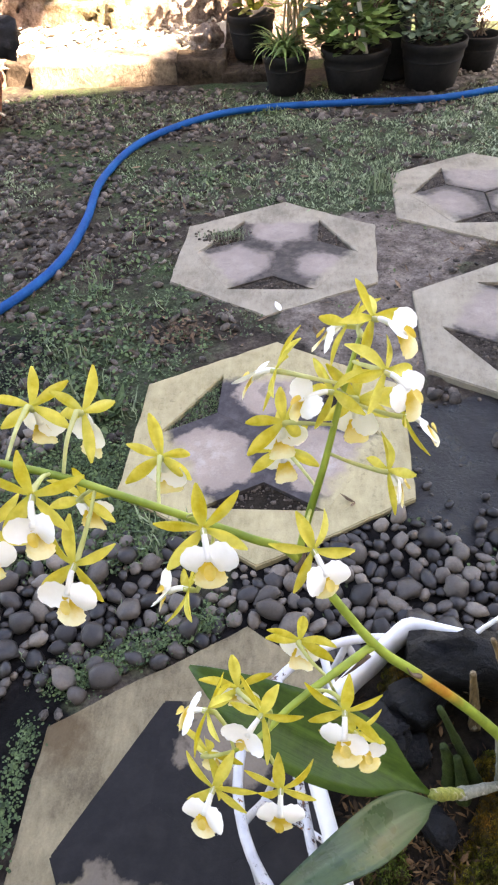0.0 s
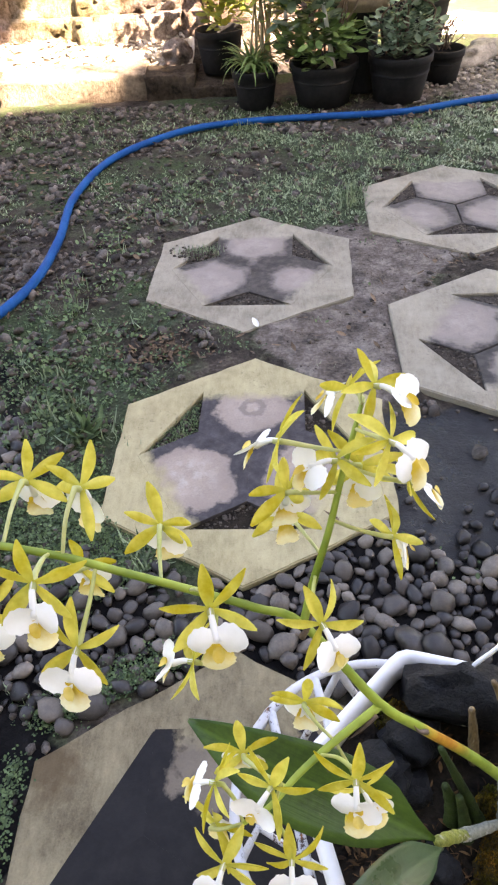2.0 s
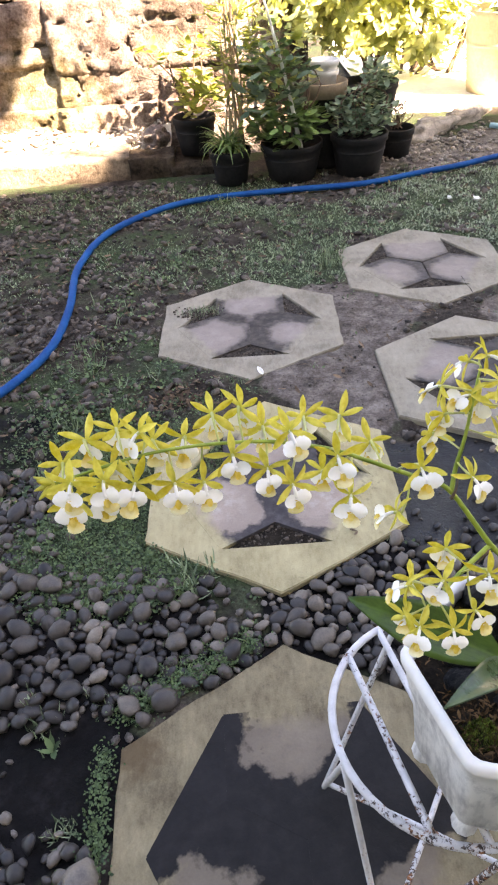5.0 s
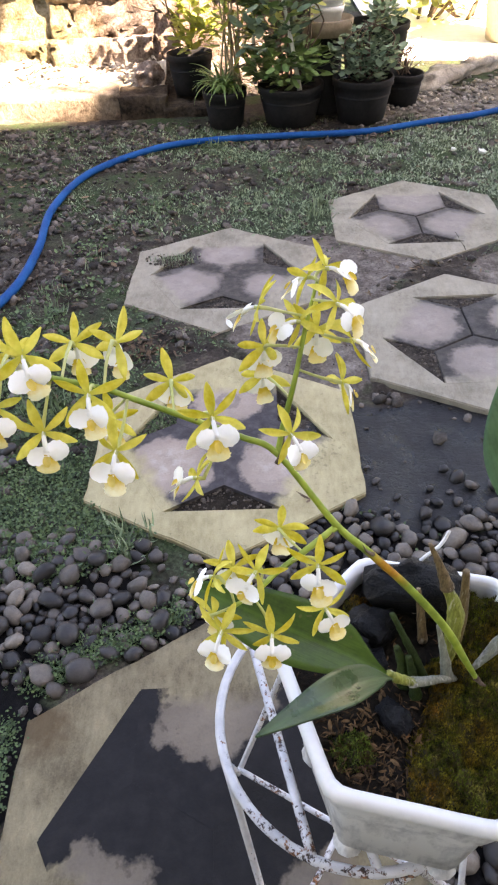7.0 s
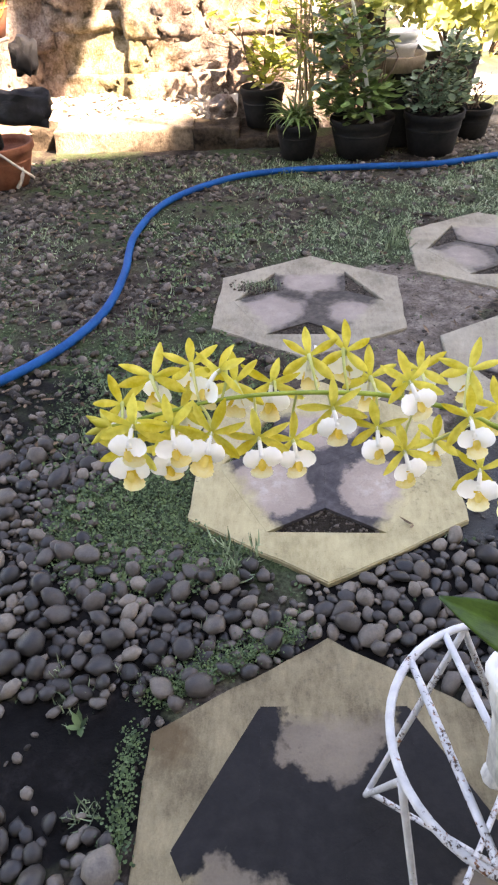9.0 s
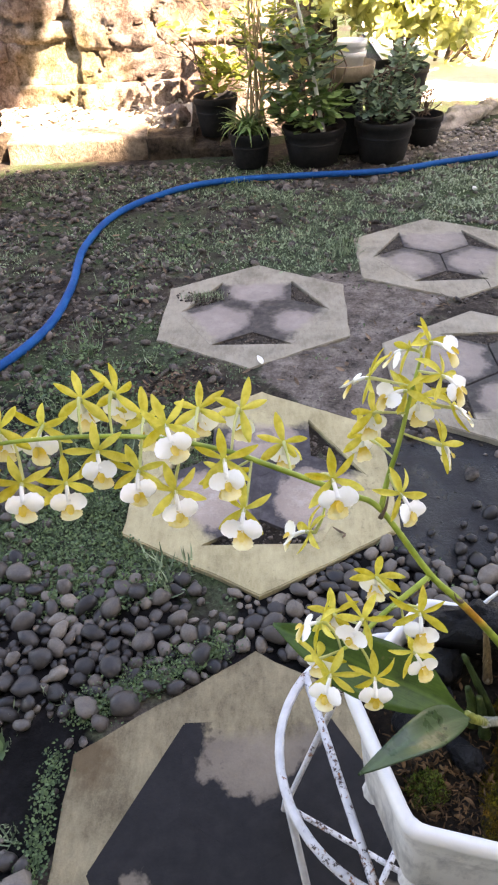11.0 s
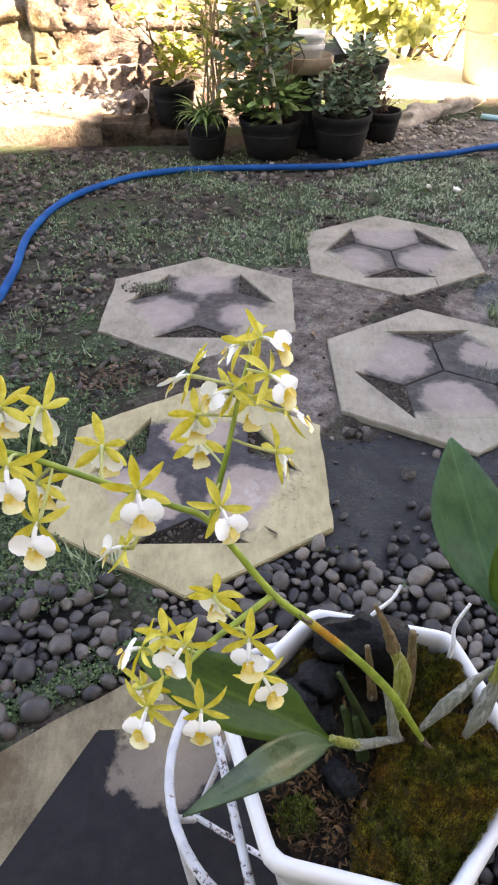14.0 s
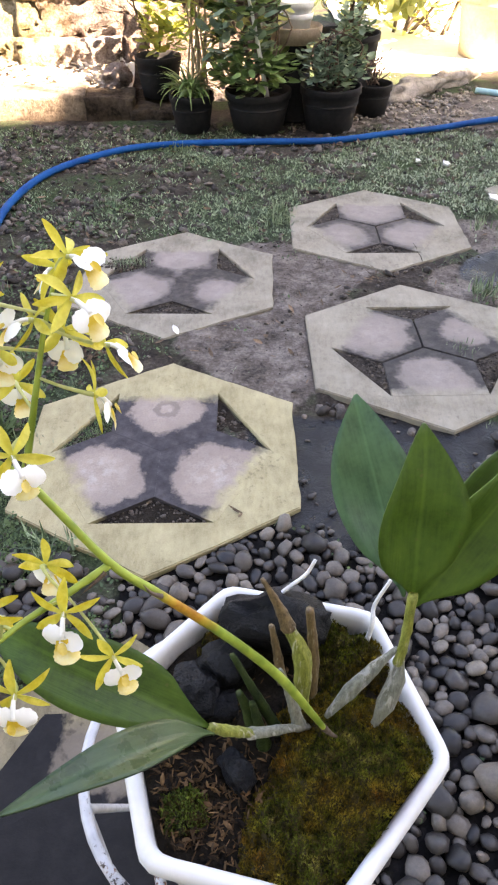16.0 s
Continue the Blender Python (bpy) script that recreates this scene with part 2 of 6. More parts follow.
def pot_white():
    n = Nodes("weathered_white_plastic")
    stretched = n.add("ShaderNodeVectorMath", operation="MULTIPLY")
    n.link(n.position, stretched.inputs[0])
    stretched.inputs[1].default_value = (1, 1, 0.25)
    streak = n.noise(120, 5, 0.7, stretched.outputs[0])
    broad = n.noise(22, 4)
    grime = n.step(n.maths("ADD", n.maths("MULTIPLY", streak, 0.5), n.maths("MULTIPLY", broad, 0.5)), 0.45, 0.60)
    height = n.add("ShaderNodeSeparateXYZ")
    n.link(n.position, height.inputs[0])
    below_rim = n.step(n.maths("ADD", height.outputs["Z"], n.maths("MULTIPLY", broad, 0.006)), 0.386, 0.380)   # the grime thins out at the rim
    grime = n.maths("MULTIPLY", grime, n.maths("ADD", n.maths("MULTIPLY", below_rim, 0.85), 0.15))
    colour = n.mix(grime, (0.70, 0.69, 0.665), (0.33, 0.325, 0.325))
    n.bump(streak, 0.15, 0.001)
    return n.finish(colour, 0.45)


def petal_material(name, base, tip, scale=260, translucent=0.35, throat=None, reach=0.004):
    """throat: the colour at the root of the petal, which fades out over 'reach' metres."""
    n = Nodes(name)
    colour = n.ramp(n.maths("ADD", n.maths("MULTIPLY", n.noise(scale, 3), 0.7), n.maths("MULTIPLY", n.random(), 0.3)), (0.3, base), (0.7, tip))
    if throat:
        axes = n.add("ShaderNodeSeparateXYZ")
        n.link(n.add("ShaderNodeTexCoord").outputs["Object"], axes.inputs[0])
        along = n.maths("ADD", axes.outputs["Y"], n.maths("MULTIPLY", n.maths("SUBTRACT", n.noise(700, 3), 0.5), reach * 0.5))
        colour = n.mix(n.step(along, reach, reach * 0.35), colour, throat)
    n.bump(n.noise(900, 3), 0.15, 0.0004)
    return n.finish(colour, 0.5, specular=0.35, translucent=translucent)


def leaf_material(name, dark, light, gloss=0.35, translucent=0.18, vary="object", scale=30, relief=0.22):
    n = Nodes(name)
    broad, grain = n.noise(scale, 4), n.noise(scale * 14, 3)
    value = n.random() if vary == "object" else n.island()
    colour = n.ramp(n.maths("ADD", n.maths("MULTIPLY", n.maths("ADD", broad, n.maths("MULTIPLY", n.maths("SUBTRACT", grain, 0.5), 0.35)), 0.55), n.maths("MULTIPLY", value, 0.45)), (0.28, dark), (0.68, light))
    n.bump(n.maths("ADD", grain, broad), relief, 0.0012)
    return n.finish(colour, gloss, specular=0.38, translucent=translucent)


def orchid_leaf_material(name, dark, light, gloss=0.35, translucent=0.18):
    """A thick leaf with a midrib and fine veins along it, a little blotched and yellow at the edge."""
    n = Nodes(name)
    local = n.add("ShaderNodeTexCoord").outputs["Object"]
    axes = n.add("ShaderNodeSeparateXYZ")
    n.link(local, axes.inputs[0])
    drawn = n.add("ShaderNodeVectorMath", operation="MULTIPLY")
    n.link(local, drawn.inputs[0])
    drawn.inputs[1].default_value = (1.0, 0.035, 1.0)
    vein, blotch, grain = n.noise(900, 3, 0.6, drawn.outputs[0]), n.noise(55, 4, 0.6, local), n.noise(420, 4, 0.7, local)
    tone = n.maths("ADD", n.maths("MULTIPLY", vein, 0.18), n.maths("ADD", n.maths("MULTIPLY", blotch, 0.60), n.maths("MULTIPLY", grain, 0.22)))
    colour = n.ramp(tone, (0.34, tuple(c * 0.78 for c in dark)), (0.50, tuple((p + q) / 2 for p, q in zip(dark, light))), (0.66, light))
    rib = n.step(n.maths("ABSOLUTE", axes.outputs["X"]), 0.0011, 0.0003)
    colour = n.mix(n.maths("MULTIPLY", rib, 0.18), colour, tuple(min(1.0, c * 1.9 + 0.01) for c in light))
    scar = n.step(n.maths("ADD", n.noise(170, 3, 0.6, local), n.maths("MULTIPLY", n.noise(30, 2, 0.5, local), 0.4)), 0.90, 0.98)
    colour = n.mix(n.maths("MULTIPLY", scar, 0.5), colour, (0.16, 0.13, 0.05))
    n.bump(n.maths("ADD", vein, n.maths("MULTIPLY", blotch, 2.0)), 0.25, 0.0008)
    return n.finish(colour, n.ramp(blotch, (0.35, (gloss - 0.06,) * 3), (0.65, (gloss + 0.16,) * 3)), specular=0.38, translucent=translucent)


def papery_material(name, dark, light, paper, share):
    """Skin with fine streaks along it, and shreds of dry papery sheath over part of it."""
    n = Nodes(name)
    drawn = n.add("ShaderNodeVectorMath", operation="MULTIPLY")
    n.link(n.position, drawn.inputs[0])
    drawn.inputs[1].default_value = (1.0, 1.0, 0.14)
    streak, patch, grain = n.noise(620, 4, 0.65, drawn.outputs[0]), n.noise(150, 4, 0.6, drawn.outputs[0]), n.noise(900, 4, 0.7)
    colour = n.ramp(n.maths("ADD", n.maths("MULTIPLY", streak, 0.7), n.maths("MULTIPLY", grain, 0.3)), (0.36, dark), (0.62, light))
    dry = n.step(n.maths("ADD", patch, n.maths("MULTIPLY", n.maths("SUBTRACT", streak, 0.5), 0.5)), share, share + 0.07)
    colour = n.mix(dry, colour, n.ramp(streak, (0.35, tuple(c * 0.6 for c in paper)), (0.6, paper)))
    n.bump(n.maths("ADD", streak, dry), 0.6, 0.0010)
    return n.finish(colour, n.ramp(dry, (0, (0.5,) * 3), (1, (0.85,) * 3)), specular=0.3)


def moss_material():
    """Moss that runs from rusty brown to olive and tan in patches."""
    n = Nodes("moss")
    patch = n.noise(34, 4, 0.6)
    hue = n.ramp(patch, (0.34, (0.20, 0.095, 0.015)), (0.45, (0.180, 0.125, 0.015)), (0.58, (0.10, 0.118, 0.013)), (0.70, (0.23, 0.172, 0.045)))
    colour = n.mix(1.0, hue, n.ramp(n.island(), (0, (0.35,) * 3), (1, (1.25,) * 3)), "MULTIPLY")
    tufts = n.ramp(n.noise(150, 5, 0.7), (0.36, (0.25,) * 3), (0.50, (0.95,) * 3), (0.64, (1.9,) * 3))
    colour = n.mix(1.0, colour, tufts, "MULTIPLY")
    return n.finish(colour, 0.95, specular=0.15, translucent=0.15)


def wall_material():
    n = Nodes("mossy_sandstone")
    broad, mid, grain = n.noise(4.5, 5, 0.65), n.noise(19, 6, 0.7), n.noise(120, 5, 0.7)
    sum_ = n.maths("ADD", n.maths("MULTIPLY", mid, 0.6), n.maths("MULTIPLY", grain, 0.4))
    stone = n.ramp(sum_, (0.33, (0.040, 0.030, 0.026)), (0.45, (0.185, 0.150, 0.135)), (0.60, (0.43, 0.39, 0.37)))
    stone = n.mix(n.step(broad, 0.42, 0.62), n.mix(1.0, stone, (0.62, 0.52, 0.46), "MULTIPLY"), stone)
    stone = n.mix(1.0, stone, n.ramp(n.random(), (0, (0.82, 0.78, 0.76)), (1, (1.08, 1.05, 1.0))), "MULTIPLY")
    moss = n.mix(0.6, n.ramp(mid, (0.35, (0.13, 0.11, 0.015)), (0.65, (0.36, 0.31, 0.05))), stone)
    patch = n.add("ShaderNodeVectorMath", operation="DISTANCE")
    n.link(n.position, patch.inputs[0])
    patch.inputs[1].default_value = (-0.76, 2.10, 0.24)
    damp = n.step(n.maths("ADD", patch.outputs["Value"], n.maths("MULTIPLY", mid, 0.35)), 0.44, 0.24)
    spread = n.maths("MAXIMUM", damp, n.step(n.maths("ADD", broad, n.maths("MULTIPLY", mid, 0.4)), 0.93, 1.03))
    n.bump(sum_, 1.0, 0.02)
    return n.finish(n.mix(spread, stone, moss), 0.92, specular=0.2)


SOIL = soil_material()
BROWN_CAST, CREAM_CAST, GREY_CAST = ((0.095, 0.073, 0.043), (0.285, 0.235, 0.143)), ((0.285, 0.238, 0.128), (0.47, 0.408, 0.240)), ((0.192, 0.168, 0.125), (0.345, 0.308, 0.24))
CONCRETE = concrete_material("weathered_cream_concrete", *BROWN_CAST, (-0.19, -0.475, 0.0))
CONCRETE_CREAM = concrete_material("pale_cream_concrete", *CREAM_CAST)
CONCRETE_GREY = concrete_material("grey_cream_concrete", *GREY_CAST)
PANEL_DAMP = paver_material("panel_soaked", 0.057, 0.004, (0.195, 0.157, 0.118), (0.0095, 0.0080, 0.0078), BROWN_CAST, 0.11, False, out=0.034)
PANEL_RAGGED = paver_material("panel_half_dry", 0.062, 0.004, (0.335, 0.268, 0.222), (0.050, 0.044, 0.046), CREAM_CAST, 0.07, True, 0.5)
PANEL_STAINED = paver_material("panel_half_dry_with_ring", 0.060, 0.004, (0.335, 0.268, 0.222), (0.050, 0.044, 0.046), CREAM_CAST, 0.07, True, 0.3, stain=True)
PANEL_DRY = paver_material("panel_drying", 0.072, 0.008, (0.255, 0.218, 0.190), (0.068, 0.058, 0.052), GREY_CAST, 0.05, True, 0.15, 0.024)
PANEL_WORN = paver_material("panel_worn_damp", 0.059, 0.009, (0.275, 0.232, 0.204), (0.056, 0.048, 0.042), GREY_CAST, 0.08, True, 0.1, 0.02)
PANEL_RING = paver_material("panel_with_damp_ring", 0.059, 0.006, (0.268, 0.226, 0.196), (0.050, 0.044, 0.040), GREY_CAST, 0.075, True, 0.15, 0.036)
DARK_MUD = grained("soaked_dark_concrete", (0.0055, 0.0047, 0.0047), (0.0140, 0.0120, 0.0118), 16, 0.72, 0.6, 0.0014, 0.25)
GRIT = grained("dark_gritty_soil", (0.005, 0.004, 0.003), (0.036, 0.027, 0.019), 40, 0.95, 0.8, 0.004, 0.15, fine=320)
PEBBLE = pebble_material("grey_river_pebble", "object")
PEBBLE_REST = pebble_material("grey_river_pebble_rest", "island")
GRAVEL = grained("brown_grey_gravel", (0.015, 0.012, 0.010), (0.180, 0.152, 0.128), 30, 0.85, 0.5, 0.002, 0.3, "island", 0.75)
GRASS = leaf_material("short_grass", (0.055, 0.088, 0.045), (0.31, 0.39, 0.235), 0.6, 0.25, "island")
GRASS_PALE = leaf_material("pale_short_grass", (0.14, 0.18, 0.10), (0.46, 0.52, 0.37), 0.6, 0.25, "island")
WEED = leaf_material("creeping_weed", (0.023, 0.049, 0.018), (0.125, 0.195, 0.078), 0.55, 0.2, "island")
HOSE = grained("blue_pvc", (0.0003, 0.046, 0.175), (0.0008, 0.085, 0.265), 14, 0.6, 0.2, 0.0008, 0.10)
HOSE_PALE = grained("pale_blue_pvc", (0.25, 0.48, 0.58), (0.38, 0.62, 0.7), 14, 0.45, 0.1, 0.0008, 0.5)
STEEL, STEEL_RUSTY, POT_WHITE = painted_steel("white_paint_on_rusty_steel"), painted_steel("flaked_paint_on_rusty_steel", 0.06), pot_white()
BLACK_POT = grained("dusty_black_plastic", (0.010, 0.0095, 0.0095), (0.028, 0.026, 0.025), 9, 0.8, 0.35, 0.001, 0.2)
TERRACOTTA = grained("terracotta", (0.22, 0.07, 0.035), (0.38, 0.14, 0.075), 25, 0.85, 0.4, 0.001)
CLAY_PALE = grained("beige_glazed_clay", (0.42, 0.33, 0.2), (0.6, 0.5, 0.33), 8, 0.6, 0.2, 0.001)
CHARCOAL = grained("charcoal", (0.002, 0.002, 0.0024), (0.013, 0.013, 0.015), 60, 0.55, 1.0, 0.004, 0.25, fine=300)
BARK = grained("bark_chip", (0.020, 0.010, 0.006), (0.20, 0.115, 0.052), 40, 0.85, 0.5, 0.001, 0.2, "island", 0.9)
MOSS = moss_material()
MOSS_GREEN = leaf_material("fresh_moss", (0.03, 0.05, 0.005), (0.16, 0.22, 0.03), 0.9, 0.15, "island", 60)
MOSS_BASE = grained("moss_mat", (0.014, 0.010, 0.003), (0.105, 0.072, 0.014), 110, 0.95, 0.9, 0.004)
TEPAL = petal_material("olive_yellow_tepal", (0.52, 0.42, 0.020), (0.83, 0.745, 0.155), throat=(0.58, 0.53, 0.08))
LIP_WHITE = petal_material("white_lip", (0.86, 0.85, 0.78), (0.94, 0.93, 0.89), translucent=0.15)
LIP_CREAM = petal_material("cream_lip", (0.88, 0.74, 0.30), (0.93, 0.88, 0.62), translucent=0.2, throat=(0.72, 0.50, 0.05), reach=0.0046)
LIP_YELLOW = petal_material("cream_yellow_lip", (0.66, 0.45, 0.04), (0.84, 0.68, 0.22), translucent=0.2)
PEDICEL = petal_material("pale_pedicel", (0.50, 0.53, 0.16), (0.70, 0.70, 0.36))
ORCHID_LEAF = orchid_leaf_material("orchid_leaf", (0.020, 0.056, 0.004), (0.070, 0.140, 0.012), 0.34, 0.2)
ORCHID_LEAF_DUSKY = orchid_leaf_material("dusky_orchid_leaf", (0.022, 0.050, 0.014), (0.060, 0.100, 0.040), 0.28, 0.1)
ORCHID_LEAF_BLUE = orchid_leaf_material("bluish_orchid_leaf", (0.036, 0.095, 0.034), (0.085, 0.185, 0.068), 0.36, 0.2)
ORCHID_LEAF_OLIVE = orchid_leaf_material("olive_orchid_leaf", (0.042, 0.100, 0.009), (0.105, 0.195, 0.022), 0.44, 0.3)
DRY_SHEATH = papery_material("papery_grey_sheath", (0.130, 0.134, 0.100), (0.285, 0.285, 0.235), (0.42, 0.41, 0.37), 0.55)
ROOT = grained("silvery_root", (0.5, 0.49, 0.45), (0.8, 0.79, 0.75), 80, 0.7, 0.3, 0.0006)
LEAF_BROAD = leaf_material("broad_garden_leaf", (0.06, 0.120, 0.034), (0.225, 0.335, 0.110), 0.32, 0.25, "island")
LEAF_LIME = leaf_material("sunlit_yellow_green_leaf", (0.17, 0.21, 0.03), (0.48, 0.50, 0.12), 0.4, 0.4, "island")
# yellow-green leaf made lighter, with sunlight put into its colour
LEAF_SUN = leaf_material("sun_lightened_leaf", (0.33, 0.36, 0.08), (0.74, 0.74, 0.32), 0.3, 0.45, "island")
LEAF_DUSK = leaf_material("blue_green_leaf", (0.075, 0.125, 0.075), (0.27, 0.35, 0.23), 0.27, 0.15, "island")
LITTER = grained("brown_leaf_litter", (0.035, 0.024, 0.015), (0.22, 0.145, 0.09), 40, 0.85, 0.4, 0.001, 0.3, "island", 0.5)
STRAW = grained("dry_straw", (0.24, 0.17, 0.09), (0.5, 0.4, 0.24), 40, 0.8, 0.3, 0.001, 0.3, "island", 0.4)
TWIG = grained("brown_twig", (0.07, 0.045, 0.03), (0.2, 0.14, 0.1), 50, 0.85, 0.5, 0.001)
STICK = grained("bleached_stick", (0.62, 0.6, 0.55), (0.8, 0.79, 0.74), 30, 0.6, 0.3, 0.001)
WALL_STONE = wall_material()
KERB_STONE = grained("brown_kerb_sandstone", (0.075, 0.054, 0.038), (0.36, 0.285, 0.21), 9, 0.92, 0.9, 0.01, 0.15, fine=70)
# kerb brown darkened so that it holds the shade at the kerb's ends
SHADED_BANK = grained("shaded_brown_earth", (0.018, 0.013, 0.009), (0.105, 0.080, 0.058), 14, 0.95, 0.9, 0.008, 0.1, fine=90)
RUBBLE = grained("grey_brown_rubble", (0.09, 0.078, 0.066), (0.40, 0.35, 0.30), 25, 0.92, 0.6, 0.002, 0.2, "island", 0.5)
TAN_CLAY = grained("tan_clay", (0.20, 0.15, 0.10), (0.34, 0.27, 0.19), 18, 0.85, 0.4, 0.001)
HOLLOW_DIRT = grained("dirt_in_hollows", (0.010, 0.008, 0.0065), (0.090, 0.074, 0.060), 45, 0.95, 0.9, 0.004, 0.15, fine=330)
HOLLOW_GRIT = grained("grit_in_hollows", (0.03, 0.025, 0.02), (0.14, 0.115, 0.095), 60, 0.9, 0.4, 0.001, 0.2, "island", 0.7)
PALE_RUBBLE = grained("pale_sandstone_rubble", (0.28, 0.22, 0.17), (0.62, 0.55, 0.46), 22, 0.92, 0.7, 0.004, 0.2, "island", 0.4)
MORTAR = grained("dark_joint", (0.05, 0.04, 0.032), (0.13, 0.105, 0.085), 20, 0.95, 0.7, 0.008)
PALE_GROUND = grained("pale_dusty_concrete", (0.6, 0.57, 0.52), (0.8, 0.77, 0.72), 4, 0.9, 0.4, 0.004)
PLASTER = grained("cream_render", (0.5, 0.46, 0.4), (0.64, 0.6, 0.53), 3, 0.9, 0.3, 0.002)
ROOF_UNDER = grained("grey_roof_sheet", (0.25, 0.24, 0.23), (0.4, 0.39, 0.37), 3, 0.7, 0.2, 0.002)
WIRE = grained("pale_cord", (0.42, 0.36, 0.28), (0.62, 0.55, 0.45), 60, 0.8, 0.3, 0.0006)
WHITE_PLASTIC = grained("dusty_white_plastic", (0.58, 0.57, 0.54), (0.80, 0.79, 0.76), 30, 0.5, 0.2, 0.001)


# ---- mesh helpers ----
def mesh(name, verts, faces, material, smooth=True):
    me = bpy.data.meshes.new(name)
    me.from_pydata([tuple(v) for v in verts], [], faces)
    me.update()
    me.materials.append(material)
    if smooth:
        me.polygons.foreach_set("use_smooth", [True] * len(me.polygons))
    return me


def finished(name, bm, material, smooth=False):
    me = bpy.data.meshes.new(name)
    bmesh.ops.recalc_face_normals(bm, faces=bm.faces)
    bm.to_mesh(me)
    bm.free()
    me.materials.append(material)
    if smooth:
        me.polygons.foreach_set("use_smooth", [True] * len(me.polygons))
    return me


def part(name, data, parent, label="", place=None):
    ob = new(name, data)
    ob.parent = parent
    if place is not None:
        ob.matrix_local = place
    return tagged(ob, label) if label else ob


def thing(name, label, category, place=None, group="", kind="", data=None):
    ob = new(name, data)
    if place is not None:
        ob.matrix_world = place
    return tagged(ob, label, category, group, kind)


class Heap:
    """Collects many small pieces into one mesh."""

    def __init__(self):
        self.verts, self.faces = [], []

    def put(self, verts, faces, m=None):
        base = len(self.verts)
        self.verts += [tuple(m @ Vector(v)) for v in verts] if m is not None else [tuple(v) for v in verts]
        self.faces += [tuple(base + i for i in f) for f in faces]

    def mesh(self, name, material, smooth=True):
        return mesh(name, self.verts, self.faces, material, smooth)


def smooth_line(points, steps=6):
    """A Catmull-Rom line through the points."""
    pts = [Vector(p) for p in points]
    pts = [2 * pts[0] - pts[1]] + pts + [2 * pts[-1] - pts[-2]]
    line = []
    for i in range(1, len(pts) - 2):
        a, b, c, d = pts[i - 1:i + 3]
        for k in range(steps):
            t = k / steps
            line.append(0.5 * ((2 * b) + (c - a) * t + (2 * a - 5 * b + 4 * c - d) * t * t + (3 * b - a - 3 * c + d) * t ** 3))
    return line + [pts[-2]]


def tube(line, radius, sides=8, closed=False, wobble=0.0):
    """Verts and faces of a round bar along a line; radius: a number, or a function of 0..1."""
    line = [Vector(p) for p in line]
    n, verts, faces = len(line), [], []
    side = None
    for i, p in enumerate(line):
        ahead = (line[(i + 1) % n] - line[i - 1]) if closed else (line[min(i + 1, n - 1)] - line[max(i - 1, 0)])
        ahead.normalize()
        if side is None:
            side = ahead.orthogonal().normalized()
        side = (side - ahead * side.dot(ahead)).normalized()
        up = ahead.cross(side)
        r = radius(i / max(1, n - 1)) if callable(radius) else radius
        for k in range(sides):
            a = 2 * math.pi * k / sides
            rr = r * (1 + wobble * noise.noise(p * 90 + Vector((k, 0, 0))))
            verts.append(p + (side * math.cos(a) + up * math.sin(a)) * rr)
    for i in range(n if closed else n - 1):
        for k in range(sides):
            a, b = i * sides + k, i * sides + (k + 1) % sides
            c, d = ((i + 1) % n) * sides + (k + 1) % sides, ((i + 1) % n) * sides + k
            faces.append((a, b, c, d))
    if not closed:
        faces += [tuple(range(sides))[::-1], tuple(range((n - 1) * sides, n * sides))]
    return verts, faces


def lathe(profile, sides=32, outline=None):
    """Verts and faces of a turned form; outline(angle) scales the radius for forms that are not round."""
    verts, faces = [], []
    for r, z in profile:
        for k in range(sides):
            a = 2 * math.pi * k / sides
            s = outline(a) if outline else 1.0
            verts.append((r * s * math.cos(a), r * s * math.sin(a), z))
    for i in range(len(profile) - 1):
        for k in range(sides):
            faces.append((i * sides + k, i * sides + (k + 1) % sides, (i + 1) * sides + (k + 1) % sides, (i + 1) * sides + k))
    faces += [tuple(range(sides))[::-1], tuple(range((len(profile) - 1) * sides, len(profile) * sides))]
    return verts, faces


def blade(length, width, shape, along=7, across=2, cup=0.0, bend=0.0, fold=0.0, thick=0.0):
    """A leaf or petal: grows along +y from the origin, its face towards +z. shape(t): width at t of the way."""
    top, faces, rows = [], [], 2 * across + 1
    for i in range(along + 1):
        t = i / along
        a = bend * t
        y = length * (math.sin(a) / bend if bend else t)
        z = length * ((1 - math.cos(a)) / bend if bend else 0)
        w = width * 0.5 * shape(t)
        for k in range(-across, across + 1):
            u = k / across
            top.append(Vector((u * w, y, z + cup * w * u * u + fold * w * abs(u))))
    for i in range(along):
        for k in range(rows - 1):
            a = i * rows + k
            faces.append((a, a + 1, a + rows + 1, a + rows))
    if not thick:
        return top, faces
    n = len(top)
    low = [v - Vector((0, 0, thick)) for v in top]
    under = [tuple(n + i for i in f[::-1]) for f in faces]
    edge = []
    for i in range(along):
        for a, b in ((i * rows, (i + 1) * rows), ((i + 1) * rows + rows - 1, i * rows + rows - 1)):
            edge.append((a, b, n + b, n + a))
    last = along * rows
    for k in range(rows - 1):
        edge.append((k + 1, k, n + k, n + k + 1))
        edge.append((last + k, last + k + 1, n + last + k + 1, n + last + k))
    return top + low, faces + under + edge


def lance(t):
    return max(0.02, math.sin(math.pi * min(1, 0.10 + 0.90 * t ** 0.85)) ** 0.8)


def oval(t):
    return max(0.03, math.sin(math.pi * (0.06 + 0.93 * t)) ** 0.62)


ICO = {}
for level in (1, 2, 3):
    bm = bmesh.new()
    bmesh.ops.create_icosphere(bm, subdivisions=level, radius=1.0)
    ICO[level] = ([v.co.copy() for v in bm.verts], [tuple(v.index for v in f.verts) for f in bm.faces])
    bm.free()


